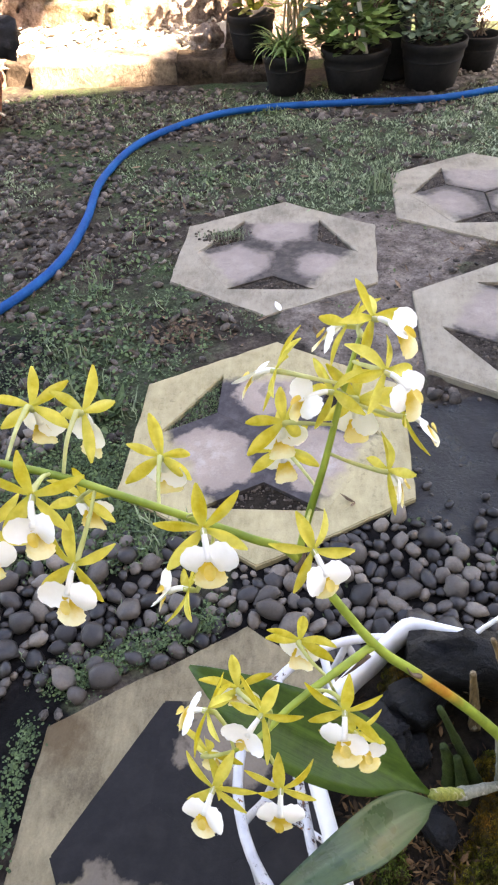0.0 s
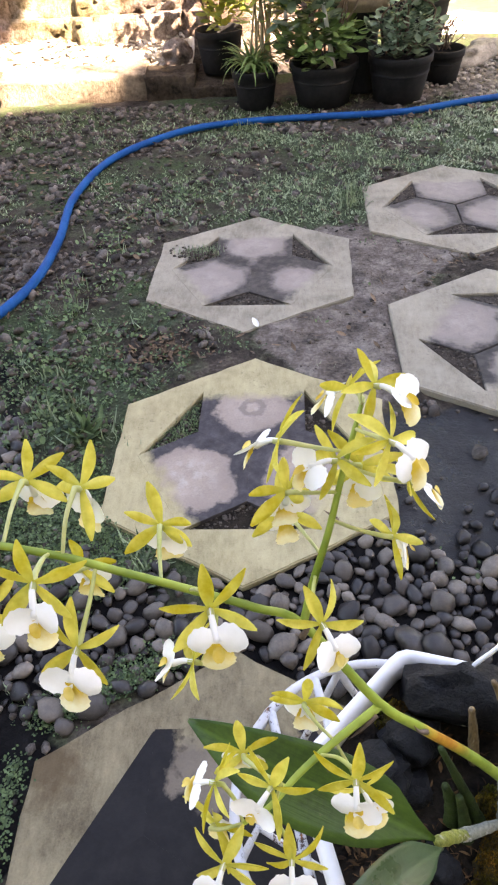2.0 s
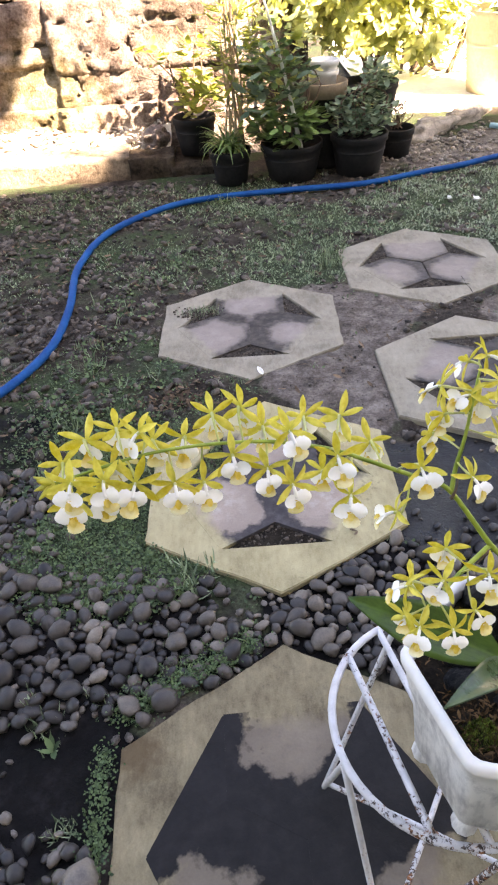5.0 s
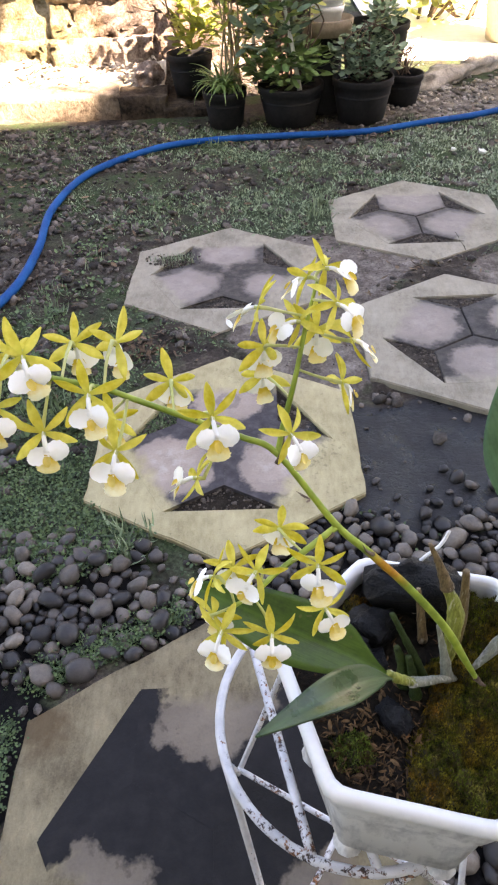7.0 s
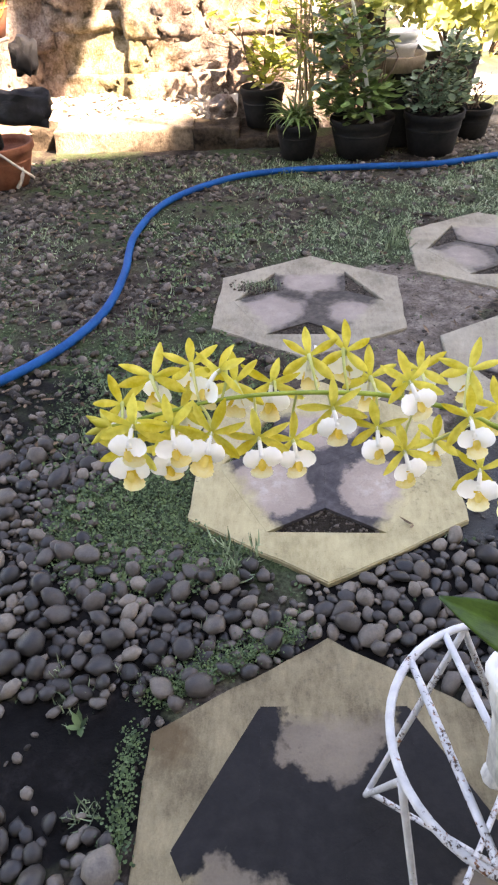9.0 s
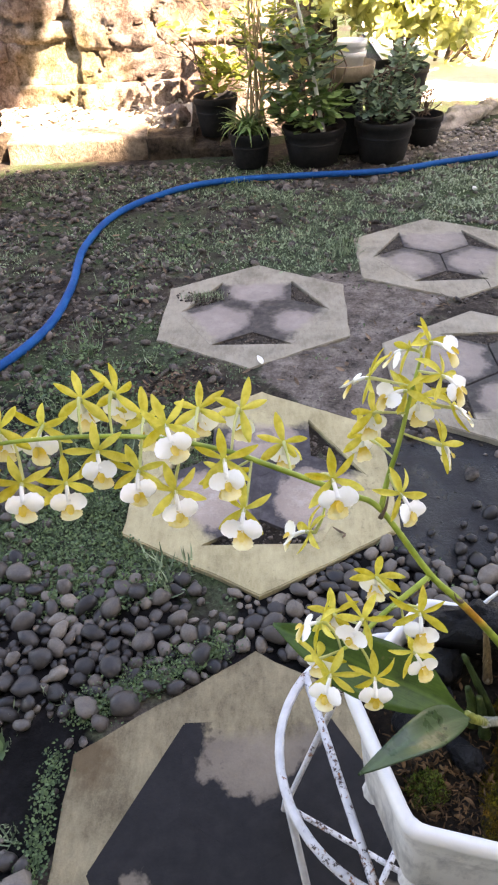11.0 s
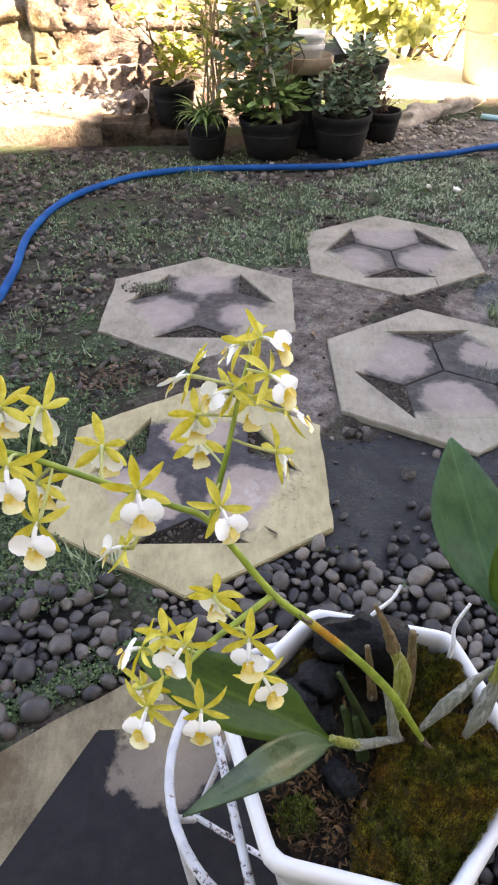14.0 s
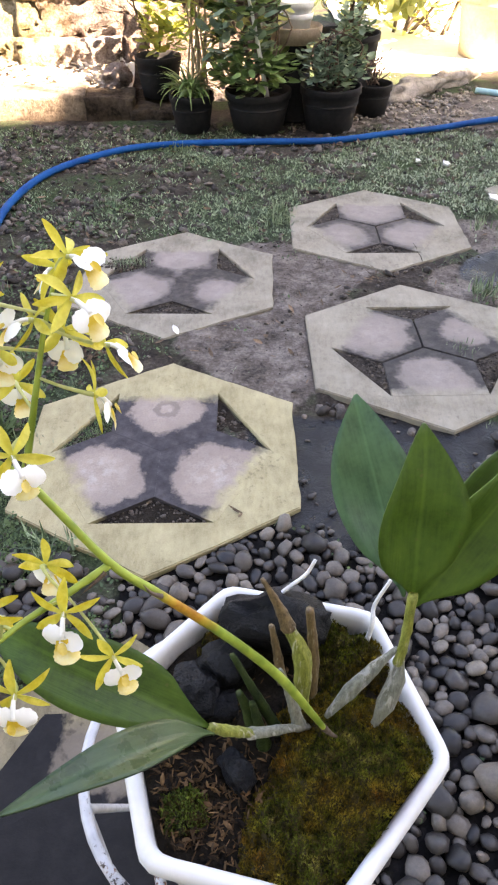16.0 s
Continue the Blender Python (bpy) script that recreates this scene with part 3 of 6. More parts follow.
def lump(level, seed, rough=0.18, freq=1.1, flat=1.0):
    """Verts and faces of an uneven stone of radius about 1."""
    off = Vector((seed * 7.31, seed * 3.17, seed * 1.93))
    verts = []
    for v in ICO[level][0]:
        s = 1 + rough * noise.noise(v * freq + off) + rough * 0.4 * noise.noise(v * freq * 2.7 + off)
        verts.append(Vector((v.x * s, v.y * s, v.z * s * flat)))
    return verts, ICO[level][1]


def rock_slab(name, w, h, depth, seed, material, step=0.014):
    """A slab of eroded rock facing -y: ledges, cracks and chipped edges."""
    nx, nz = max(4, int(w / step)), max(4, int(h / step))
    off = Vector((seed * 5.3, seed * 2.9, seed * 8.1))
    verts, faces = [], []
    for j in range(nz + 1):
        for i in range(nx + 1):
            u, v = i / nx, j / nz
            p = Vector((u * w, 0, v * h))
            ledge = math.floor((noise.noise(Vector((p.x * 2, 7, p.z * 6)) + off) + 0.5) * 4) / 4
            crack = max(0.0, 0.035 - abs(noise.noise(Vector((p.x * 3, 3, p.z * 7)) + off))) / 0.035
            rough = noise.fractal(p * 9 + off, 0.55, 2.2, 6)
            border = min(u * w, (1 - u) * w, v * h, (1 - v) * h)
            y = -0.036 * ledge + 0.034 * crack - 0.009 * rough + (0.008 * (1 - border / 0.006) if border < 0.006 else 0)
            jog = 0.012 * noise.noise(Vector((p.z * 6, p.x * 6, 1)) + off) + 0.006 * noise.noise(Vector((p.z * 30, p.x * 30, 1)) + off)
            verts.append((p.x - w / 2 + jog, y, p.z - h / 2 + jog * 0.7))
    row = nx + 1
    faces = [(j * row + i, j * row + i + 1, (j + 1) * row + i + 1, (j + 1) * row + i) for j in range(nz) for i in range(nx)]
    ring = [i for i in range(row)] + [j * row + nx for j in range(1, nz + 1)] + [nz * row + i for i in range(nx - 1, -1, -1)] + [j * row for j in range(nz - 1, 0, -1)]
    base = len(verts)
    verts += [(verts[r][0], depth, verts[r][2]) for r in ring]
    faces += [(ring[(k + 1) % len(ring)], ring[k], base + k, base + (k + 1) % len(ring)) for k in range(len(ring))]
    faces.append(tuple(range(base, base + len(ring)))[::-1])
    return mesh(name, verts, faces, material)


def rough_lump(size, seed, round_=1.0):
    """A crumbly lump with flat breaks."""
    verts = []
    off = Vector((seed * 1.7, seed * 0.9, 3))
    for v in ICO[3][0]:
        s_ = 0.46 * round_ + 0.22 * noise.noise(v * 1.3 + off) + 0.16 * noise.fractal(v * 3.4 + off, 0.6, 2, 4)
        w = Vector((max(-0.47, min(0.47, v.x * s_)), max(-0.47, min(0.47, v.y * s_)), max(-0.46, min(0.46, v.z * s_))))
        w += noise.noise_vector(v * 2.2 + off) * 0.05
        verts.append(Vector((w.x * size[0], w.y * size[1], w.z * size[2])))
    return verts, ICO[3][1]


def boulder(name, size, seed, material, cuts=3, rough=0.06):
    """A broken block of stone: a subdivided box with uneven faces and worn edges."""
    bm = bmesh.new()
    bmesh.ops.create_cube(bm, size=1.0)
    bmesh.ops.bevel(bm, geom=bm.edges[:], offset=0.022, segments=1, affect="EDGES")
    bmesh.ops.subdivide_edges(bm, edges=bm.edges[:], cuts=cuts, use_grid_fill=True)
    off = Vector((seed * 5.3, seed * 2.9, seed * 8.1))
    for v in bm.verts:
        p = Vector((v.co.x * size[0], v.co.y * size[1], v.co.z * size[2]))
        k = 0.25 / max(size)
        d = noise.noise_vector(p * 5 * k + off) * rough + noise.noise_vector(p * 17 * k + off) * rough * 0.5 + noise.noise_vector(p * 45 * k + off) * rough * 0.22
        crack = noise.turbulence(p * 9 * k + off, 4, True) - 0.55
        v.co = p * (1 - max(0.0, crack) * rough * 3) + d
    return finished(name, bm, material, True)


# ---- ground and the pieces that lie on it ----
rng = random.Random(7)
HEX = 0.25                       # side of a stepping stone
GROUND = -0.009                  # the stones stand a little proud of the soil
STONES = [("A", 0.009, -0.583, 2.0), ("B", 0.004, 0.0, 0.0), ("C", -0.016, 0.578, -1.5), ("D", 0.468, 0.848, -0.8), ("E", 0.478, 0.292, 60.5), ("F", 1.035, 0.985, 4.0)]


def in_hex(x, y, grow=0.0):
    for _, cx, cy, turn in STONES:
        a = radians(turn)
        u, v = (x - cx) * math.cos(a) + (y - cy) * math.sin(a), -(x - cx) * math.sin(a) + (y - cy) * math.cos(a)
        reach = HEX * math.cos(radians(30)) + grow
        if all(abs(u * math.cos(radians(k)) + v * math.sin(radians(k))) < reach for k in (0, 60, 120)):
            return True
    return False


def blob(x, y, cx, cy, rx, ry):
    """1 inside an uneven patch, falling to 0 at its rim."""
    d = math.hypot((x - cx) / rx, (y - cy) / ry) + 0.35 * noise.noise(Vector((x * 7, y * 7, cx)))
    return max(0.0, min(1.0, (1.1 - d) * 4))


def wet_patch(x, y):
    return max(blob(x, y, 0.36, -0.02, 0.2, 0.17), blob(x, y, -0.36, -0.51, 0.15, 0.10), blob(x, y, -0.25, -0.50, 0.06, 0.09), blob(x, y, 0.75, 0.62, 0.12, 0.09))


def pebble_zone(x, y):
    left = max(blob(x, y, -0.42, -0.31, 0.42, 0.15), blob(x, y, -0.62, 0.02, 0.3, 0.3) * 0.6, blob(x, y, -0.55, -0.7, 0.3, 0.25) * 0.5)
    right = max(blob(x, y, 0.66, -0.38, 0.62, 0.36), blob(x, y, 0.2, -0.27, 0.24, 0.13), blob(x, y, 0.7, -0.72, 0.6, 0.3))
    bank = 0.35 * blob(x, y, -0.33, -0.63, 0.16, 0.065)
    return max(max(left, right) * (1 - 0.97 * wet_patch(x, y)) * (1 - 0.8 * blob(x, y, -0.26, -0.12, 0.2, 0.1)), bank)


def dirt_path(x, y):
    return max(blob(x, y, 0.2, 0.36, 0.2, 0.24), blob(x, y, 0.22, 0.62, 0.2, 0.16), blob(x, y, 0.85, 0.78, 0.25, 0.12), blob(x, y, 0.7, 0.55, 0.16, 0.1), blob(x, y, 1.05, 1.88, 0.6, 0.26))


def grass_zone(x, y):
    far = max(blob(x, y, 0.55, 1.25, 0.75, 0.26), blob(x, y, 0.15, 1.0, 0.4, 0.25), blob(x, y, 0.95, 1.25, 0.6, 0.45), 0.7 * blob(x, y, 0.0, 1.48, 0.5, 0.12))
    far *= max(0.12, min(1.0, 0.62 + 1.9 * noise.noise(Vector((x * 7.5, y * 7.5, 3.0))))) * (1 - 0.85 * blob(x, y, -0.1, 1.16, 0.3, 0.10)) * (1 - 0.8 * blob(x, y, 0.25, 1.45, 0.16, 0.05))
    near = max(1.6 * blob(x, y, -0.26, -0.13, 0.2, 0.11), 0.45 * blob(x, y, -0.34, 0.06, 0.22, 0.22), blob(x, y, -0.3, -0.4, 0.14, 0.07), 0.3 * blob(x, y, -0.26, -0.55, 0.06, 0.22))
    scattered = 0.75 * max(0.0, noise.noise(Vector((x * 3.6, y * 3.6, 5.0))) + 0.14 + 0.3 * noise.noise(Vector((x * 12, y * 12, 2.0))))
    return max(far, near, scattered) * (1 - blob(x, y, 0.22, 1.44, 0.24, 0.06)) * (1 - wet_patch(x, y)) * (1 - 0.9 * dirt_path(x, y)) * (1 - 0.95 * pebble_zone(x, y) * (x > 0.1 or y < -0.2))


def ground_height(x, y):
    h = GROUND + 0.006 * noise.noise(Vector((x * 4, y * 4, 0))) + 0.003 * noise.noise(Vector((x * 15, y * 15, 3)))
    if y > 0.15 and in_hex(x, y, 0.05) and not in_hex(x, y, -0.004):   # soil has washed up against the far stones
        h += 0.0055
    return h + 0.002 * noise.noise(Vector((x * 40, y * 40, 9)))


def spaced(low, high, step, far):
    line = [low + i * step for i in range(int(round((high - low) / step)) + 1)]
    grown, d = [], step
    while not grown or grown[-1] < far:
        d *= 1.6
        grown.append((grown[-1] if grown else 0) + d)
    return [low - g for g in reversed(grown)] + line + [high + g for g in grown]


xs, ys = spaced(-1.3, 1.5, 0.016, 300), spaced(-1.0, 2.2, 0.016, 300)
verts = [(x, y, ground_height(x, y) if abs(x) < 3 and abs(y) < 4 else GROUND) for y in ys for x in xs]
wide = len(xs)
faces = [(j * wide + i, j * wide + i + 1, (j + 1) * wide + i + 1, (j + 1) * wide + i) for j in range(len(ys) - 1) for i in range(wide - 1)]
ground_data = mesh("ground", verts, faces, SOIL)
inside = [abs(x) < 1.6 and abs(y) < 2.5 for x, y, _ in verts]
# soil among the pebbles gets the mud's dark tone too
ground_data.attributes.new("wet", "FLOAT", "POINT").data.foreach_set("value", [max(wet_patch(x, y), pebble_zone(x, y)) if near else 0.0 for (x, y, _), near in zip(verts, inside)])
ground_data.attributes.new("dirt", "FLOAT", "POINT").data.foreach_set("value", [dirt_path(x, y) if near else 0.0 for (x, y, _), near in zip(verts, inside)])
ground_data.attributes.new("sheen", "FLOAT", "POINT").data.foreach_set("value", [wet_patch(x, y) * (0.2 if y < -0.4 else 1.0) if near else 0.0 for (x, y, _), near in zip(verts, inside)])
ground_data.attributes.new("green", "FLOAT", "POINT").data.foreach_set("value", [min(1.0, 1.1 * grass_zone(x, y)) if near else 0.0 for (x, y, _), near in zip(verts, inside)])
ground = thing("ground", "dark damp garden soil with gravel and short weeds", "ground", kind="structure", data=ground_data)


# ---- stepping stones ----
INNER = 0.1                      # side of the honeycomb panels


def plate(name, outline, hole, top, bottom, material, bevel=0.003):
    """A flat piece with an outline and perhaps a hole of the same number of corners."""
    bm = bmesh.new()
    o = [bm.verts.new((x, y, top)) for x, y in outline]
    if hole:
        h = [bm.verts.new((x, y, top)) for x, y in hole]
        n = len(o)
        flat = [bm.faces.new((o[i], o[(i + 1) % n], h[(i + 1) % n], h[i])) for i in range(n)]
    else:
        flat = [bm.faces.new(o)]
    made = bmesh.ops.extrude_face_region(bm, geom=flat)
    for v in [g for g in made["geom"] if isinstance(g, bmesh.types.BMVert)]:
        v.co.z = bottom
    bmesh.ops.recalc_face_normals(bm, faces=bm.faces)
    rim = [e for e in bm.edges if abs(e.verts[0].co.z - top) < 1e-6 and abs(e.verts[1].co.z - top) < 1e-6 and any(abs(f.normal.z) < 0.5 for f in e.link_faces)]
    bmesh.ops.bevel(bm, geom=rim, offset=bevel, segments=2, affect="EDGES")
    return finished(name, bm, material)


def around(r, start, n=6):
    return [(r * math.cos(radians(start + 360 * k / n)), r * math.sin(radians(start + 360 * k / n))) for k in range(n)]


def worn(outline, seed, reach=0.004, pieces=9):
    """The outline with its edges broken into slightly uneven stretches."""
    out, n = [], len(outline)
    r = random.Random(seed)
    for i in range(n):
        (ax, ay), (bx, by) = outline[i], outline[(i + 1) % n]
        for k in range(pieces):
            t = k / pieces
            s = 1 - r.random() * reach / HEX
            out.append(((ax + (bx - ax) * t) * s, (ay + (by - ay) * t) * s))
    return out


def divided(outline, pieces=9):
    n = len(outline)
    return [(outline[i][0] + (outline[(i + 1) % n][0] - outline[i][0]) * k / pieces, outline[i][1] + (outline[(i + 1) % n][1] - outline[i][1]) * k / pieces) for i in range(n) for k in range(pieces)]


def matched_hole(outline, pieces=9):
    """The inner hexagon, its corners turned by 30 degrees to the outer ones."""
    inner = divided(around(INNER * math.sqrt(3), 60), pieces)
    shift = pieces // 2
    return inner[-shift:] + inner[:-shift]


c, s = INNER * math.cos(radians(30)), INNER * 0.5
def panel_outline(gap):
    """One of the three panels, smaller by half a joint all round."""
    return [(0, gap * 2), (c - gap, s + gap), (c - gap, 3 * s + 0.0045), (-c + gap, 3 * s + 0.0045), (-c + gap, s + gap)]


panel_meshes = {m.name: plate("panel", panel_outline(0.0008), None, 0.0004, -0.008, m, 0.0013) for m in (PANEL_DRY, PANEL_RING)}
panel_meshes.update((m.name, plate("panel", panel_outline(0.00005), None, 0.0005, -0.008, m, 0.0002)) for m in (PANEL_DAMP, PANEL_RAGGED, PANEL_STAINED, PANEL_WORN))   # their joints are silted up
infill = plate("soil_infill", around(INNER * math.sqrt(3) - 0.003, 0), None, -0.006, -0.03, GRIT, 0.001)
dirt_infill = plate("soil_infill", around(INNER * math.sqrt(3) - 0.003, 0), None, -0.004, -0.03, HOLLOW_DIRT, 0.001)
mud_infill = plate("soil_infill", around(INNER * math.sqrt(3) + 0.003, 0), None, 0.0002, -0.03, DARK_MUD, 0.0001)
looks = {"A": (PANEL_DAMP, "cream cast concrete hexagon stepping stone, its middle soaked dark"), "B": (PANEL_RAGGED, "cream hexagon stepping stone with three pinkish half-dry panels"),
         "C": (PANEL_WORN, "worn grey-cream hexagon stepping stone with dirt in its hollows"), "D": (PANEL_DRY, "grey-cream hexagon stepping stone with a cracked corner"),
         "E": (PANEL_RING, "grey-cream hexagon stepping stone with gritty hollows"), "F": (PANEL_DRY, "grey-cream hexagon stepping stone beside the grass")}
for key, x, y, turn in STONES:
    look_, label = looks[key]
    stone = thing("stepping_stone", label, "stepping stone", pose(x, y, 0, 0, 0, turn), "stepping stones of the garden path")
    outer = divided(around(HEX, 30)) if key == "E" else worn(around(HEX, 30), ord(key))
    part("frame", plate("frame", outer, matched_hole(outer), 0.0, -0.035, {"A": CONCRETE, "B": CONCRETE_CREAM}.get(key, CONCRETE_GREY), 0.0018), stone)
    part("soil_infill", {"A": mud_infill, "B": infill}.get(key, dirt_infill), stone, "dark gritty soil in the hollows")
    for k in range(3):
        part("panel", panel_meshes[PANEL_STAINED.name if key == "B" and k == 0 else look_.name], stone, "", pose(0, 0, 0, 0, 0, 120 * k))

    if key == "D":
        line = [stone.matrix_world.inverted() @ Vector(p) for p in smooth_line([(0.545, 0.748, -0.0004), (0.547, 0.722, -0.0004), (0.5455, 0.700, -0.0004), (0.549, 0.676, -0.0004), (0.548, 0.650, -0.0004)], 4)]
        part("crack", mesh("crack", *tube(line, lambda t: 0.0009 + 0.0003 * math.sin(9 * t), 6), GRIT), stone, "dark crack through one corner")


# ---- pebbles, gravel, grass ----
pebble_forms = [mesh("pebble", *lump(2, k, 0.32, 1.15, 0.64 + 0.10 * (k % 3)), PEBBLE) for k in range(14)]
pebble_shapes = [lump(2, 40 + k, 0.32, 1.15, 0.64 + 0.10 * (k % 3)) for k in range(14)]
gravel_shapes = [lump(1, 80 + k, 0.35, 1.3, 0.6) for k in range(10)]
taken = {}


def free(x, y, r, cell=0.03):
    i, j = int(x // cell), int(y // cell)
    for a in range(i - 2, i + 3):
        for b in range(j - 2, j + 3):
            for px, py, pr in taken.get((a, b), ()):
                if math.hypot(px - x, py - y) < (pr + r) * 0.75:
                    return False
    taken.setdefault((i, j), []).append((x, y, r))
    return True


spots = []
for r_low, r_high, tries in ((0.016, 0.022, 220), (0.012, 0.017, 1800), (0.009, 0.013, 15000), (0.005, 0.009, 52000)):
    for _ in range(tries):
        x, y = rng.uniform(-1.0, 1.4), rng.uniform(-1.0, 0.08)
        r = rng.uniform(r_low, r_high)
        if rng.random() < pebble_zone(x, y) and not in_hex(x, y, r * 0.75) and free(x, y, r):
            spots.append((x, y, r))
spots.sort(key=lambda p: math.hypot(p[0] - 0.15, p[1] + 0.33) - p[2] * 4)
heap = Heap()
for n, (x, y, r) in enumerate(spots):
    stretch = rng.uniform(0.92, 1.38)
    m = pose(x, y, ground_height(x, y) + r * rng.uniform(0.25, 0.75), rng.uniform(-35, 35), rng.uniform(-35, 35), rng.uniform(0, 360)) @ Matrix.Diagonal((r * stretch, r / stretch ** 0.5, r * rng.uniform(0.7, 1.0), 1))
    if n < 300:
        part("pebble", pebble_forms[n % 14], ground, "", m)
    else:
        heap.put(*pebble_shapes[rng.randrange(14)], m)
tagged(part("pebble_bed", heap.mesh("pebble_bed", PEBBLE_REST), ground, "grey river pebbles"), kind="stuff")

heap = Heap()
for _ in range(60000):
    x, y = rng.uniform(-1.3, 1.5), rng.uniform(-0.95, 1.75)
    zone = 0.30 + 0.65 * max(0, min(1, (-0.1 - x) * 3)) + 0.7 * blob(x, y, 0.22, 1.44, 0.28, 0.07)
    zone *= max(0.2, min(1.0, 0.75 + 1.6 * noise.noise(Vector((x * 5.5, y * 5.5, 11.0))))) * (1 - 0.88 * wet_patch(x, y)) * (1 - 0.85 * min(1, pebble_zone(x, y))) * (1 - 0.7 * dirt_path(x, y)) * (1 - 0.35 * grass_zone(x, y))
    if rng.random() < zone and not in_hex(x, y, 0.006):
        r = min(0.014, 0.0026 + rng.expovariate(1 / 0.0034)) * (1 - 0.5 * dirt_path(x, y))
        r = min(r, 0.0065) if y < -0.15 else r
        m = pose(x, y, ground_height(x, y) + r * 0.25, rng.uniform(-40, 40), rng.uniform(-40, 40), rng.uniform(0, 360)) @ Matrix.Diagonal((r * rng.uniform(0.9, 1.5), r, r * 0.8, 1))
        heap.put(*gravel_shapes[rng.randrange(10)], m)
tagged(part("gravel", heap.mesh("gravel", GRAVEL), ground, "brown-grey gravel and grit"), kind="stuff")
heap = Heap()
for _ in range(2600):                                           # small grit trodden into the path
    x, y = rng.uniform(0.0, 1.2), rng.uniform(0.1, 0.95)
    if rng.random() < 0.7 * dirt_path(x, y) and not in_hex(x, y, 0.003):
        r = rng.uniform(0.0008, 0.0022)
        heap.put(*gravel_shapes[rng.randrange(10)], pose(x, y, ground_height(x, y) + r * 0.2, rng.uniform(-40, 40), 0, rng.uniform(0, 360)) @ Matrix.Scale(r, 4))
for key, cx, cy, turn in STONES:
    if key == "F":
        continue
    base = pose(cx, cy, 0, 0, 0, turn)
    for _ in range(40 if key == "A" else 420):
        k, d, u = rng.randrange(3), rng.uniform(0.095, 0.148), rng.uniform(-1, 1)
        p = base @ pose(0, 0, 0, 0, 0, 30 + 120 * k) @ Vector((d, u * (d - 0.095) * 1.55, -0.0058 if key == "B" else -0.0036))
        r = 0.0008 + min(0.004, rng.expovariate(1 / 0.0011))
        heap.put(*gravel_shapes[rng.randrange(10)], pose(*p, 0, 0, rng.uniform(0, 360)) @ Matrix.Scale(r, 4))
for _ in range(420):                                            # crumbs of soil spilt over the third stone's hollow
    r = 0.0008 + min(0.0045, rng.expovariate(1 / 0.0014))
    heap.put(*gravel_shapes[rng.randrange(10)], pose(-0.138 + rng.gauss(0, 0.024), 0.650 + rng.gauss(0, 0.013), 0.0006, 0, 0, rng.uniform(0, 360)) @ Matrix.Scale(r, 4))
tagged(part("grit", heap.mesh("grit", HOLLOW_GRIT), ground, "grit in the hollows of the stones"), kind="stuff")

grass, pale_grass, weeds, straw = Heap(), Heap(), Heap(), Heap()
grass_shapes = [blade(1.0, 0.10, lambda t: max(0.05, 1 - t ** 1.5), 4, 1, 0, b, 0.3) for b in (0.5, 0.9, 1.4, 1.9)]
cover_shapes = [blade(1.0, w, oval, 3, 1, 0.2, b) for w, b in ((0.42, 0.5), (0.28, 0.8))]
weed_shapes = [blade(1.0, 0.75, oval, 3, 1, 0.25, b) for b in (0.2, 0.6)]


def tuft(x, y, z, size, count, spread=60):
    for _ in range(count):
        m = pose(x + rng.gauss(0, 0.006), y + rng.gauss(0, 0.006), z, rng.uniform(10, 10 + spread), 0, 0)
        m = Matrix.Translation(m.translation) @ pose(0, 0, 0, 0, 0, rng.uniform(0, 360)) @ pose(0, 0, 0, 90 - rng.uniform(20, spread + 22), 0, 0)
        grass.put(*grass_shapes[rng.randrange(4)], m @ Matrix.Scale(size * rng.uniform(0.5, 1.2), 4))


def cover(x, y, z, size, count):
    """Low creeping green that lies nearly flat."""
    for _ in range(count):
        m = Matrix.Translation((x + rng.gauss(0, size * 1.4), y + rng.gauss(0, size * 1.4), z + rng.uniform(0.001, 0.006))) @ pose(0, 0, 0, 0, 0, rng.uniform(0, 360)) @ pose(0, 0, 0, rng.uniform(0, 45), rng.uniform(-25, 25), 0)
        (pale_grass if x + 0.25 * noise.noise(Vector((x * 5, y * 5, 7))) > 0.42 and rng.random() < 0.75 else grass).put(*cover_shapes[rng.randrange(2)], m @ Matrix.Scale(size * rng.uniform(0.6, 1.3), 4))


def weed(x, y, z, size, count):
    for _ in range(count):
        m = Matrix.Translation((x + rng.gauss(0, size * 1.3), y + rng.gauss(0, size * 1.3), z + rng.uniform(0.001, size * 1.1))) @ pose(0, 0, 0, 0, 0, rng.uniform(0, 360)) @ pose(0, 0, 0, rng.uniform(-5, 40), rng.uniform(-25, 25), 0)
        weeds.put(*weed_shapes[rng.randrange(2)], m @ Matrix.Scale(size * rng.uniform(0.6, 1.2), 4))


for _ in range(50000):
    x, y = rng.uniform(-1.2, 1.5), rng.uniform(-0.9, 1.7)
    if rng.random() < grass_zone(x, y) and not in_hex(x, y, 0.004):
        if y > 0.75 and rng.random() < 0.72:
            cover(x, y, ground_height(x, y), rng.uniform(0.0055, 0.011), 7)
        elif rng.random() < (0.6 if y > 0.8 else 0.3):
            tuft(x, y, ground_height(x, y), rng.uniform(0.007, 0.018), 4)
        else:
            weed(x, y, ground_height(x, y), rng.uniform(0.0035, 0.0075), 4)
for _ in range(6500):                                           # the green mat beside the second stone
    x, y = rng.uniform(-0.5, 0.0), rng.uniform(-0.32, 0.02)
    if rng.random() < blob(x, y, -0.25, -0.14, 0.2, 0.12) and not in_hex(x, y, 0.003):
        weed(x, y, ground_height(x, y) + rng.uniform(0.0, 0.006), rng.uniform(0.0028, 0.0058), 4)
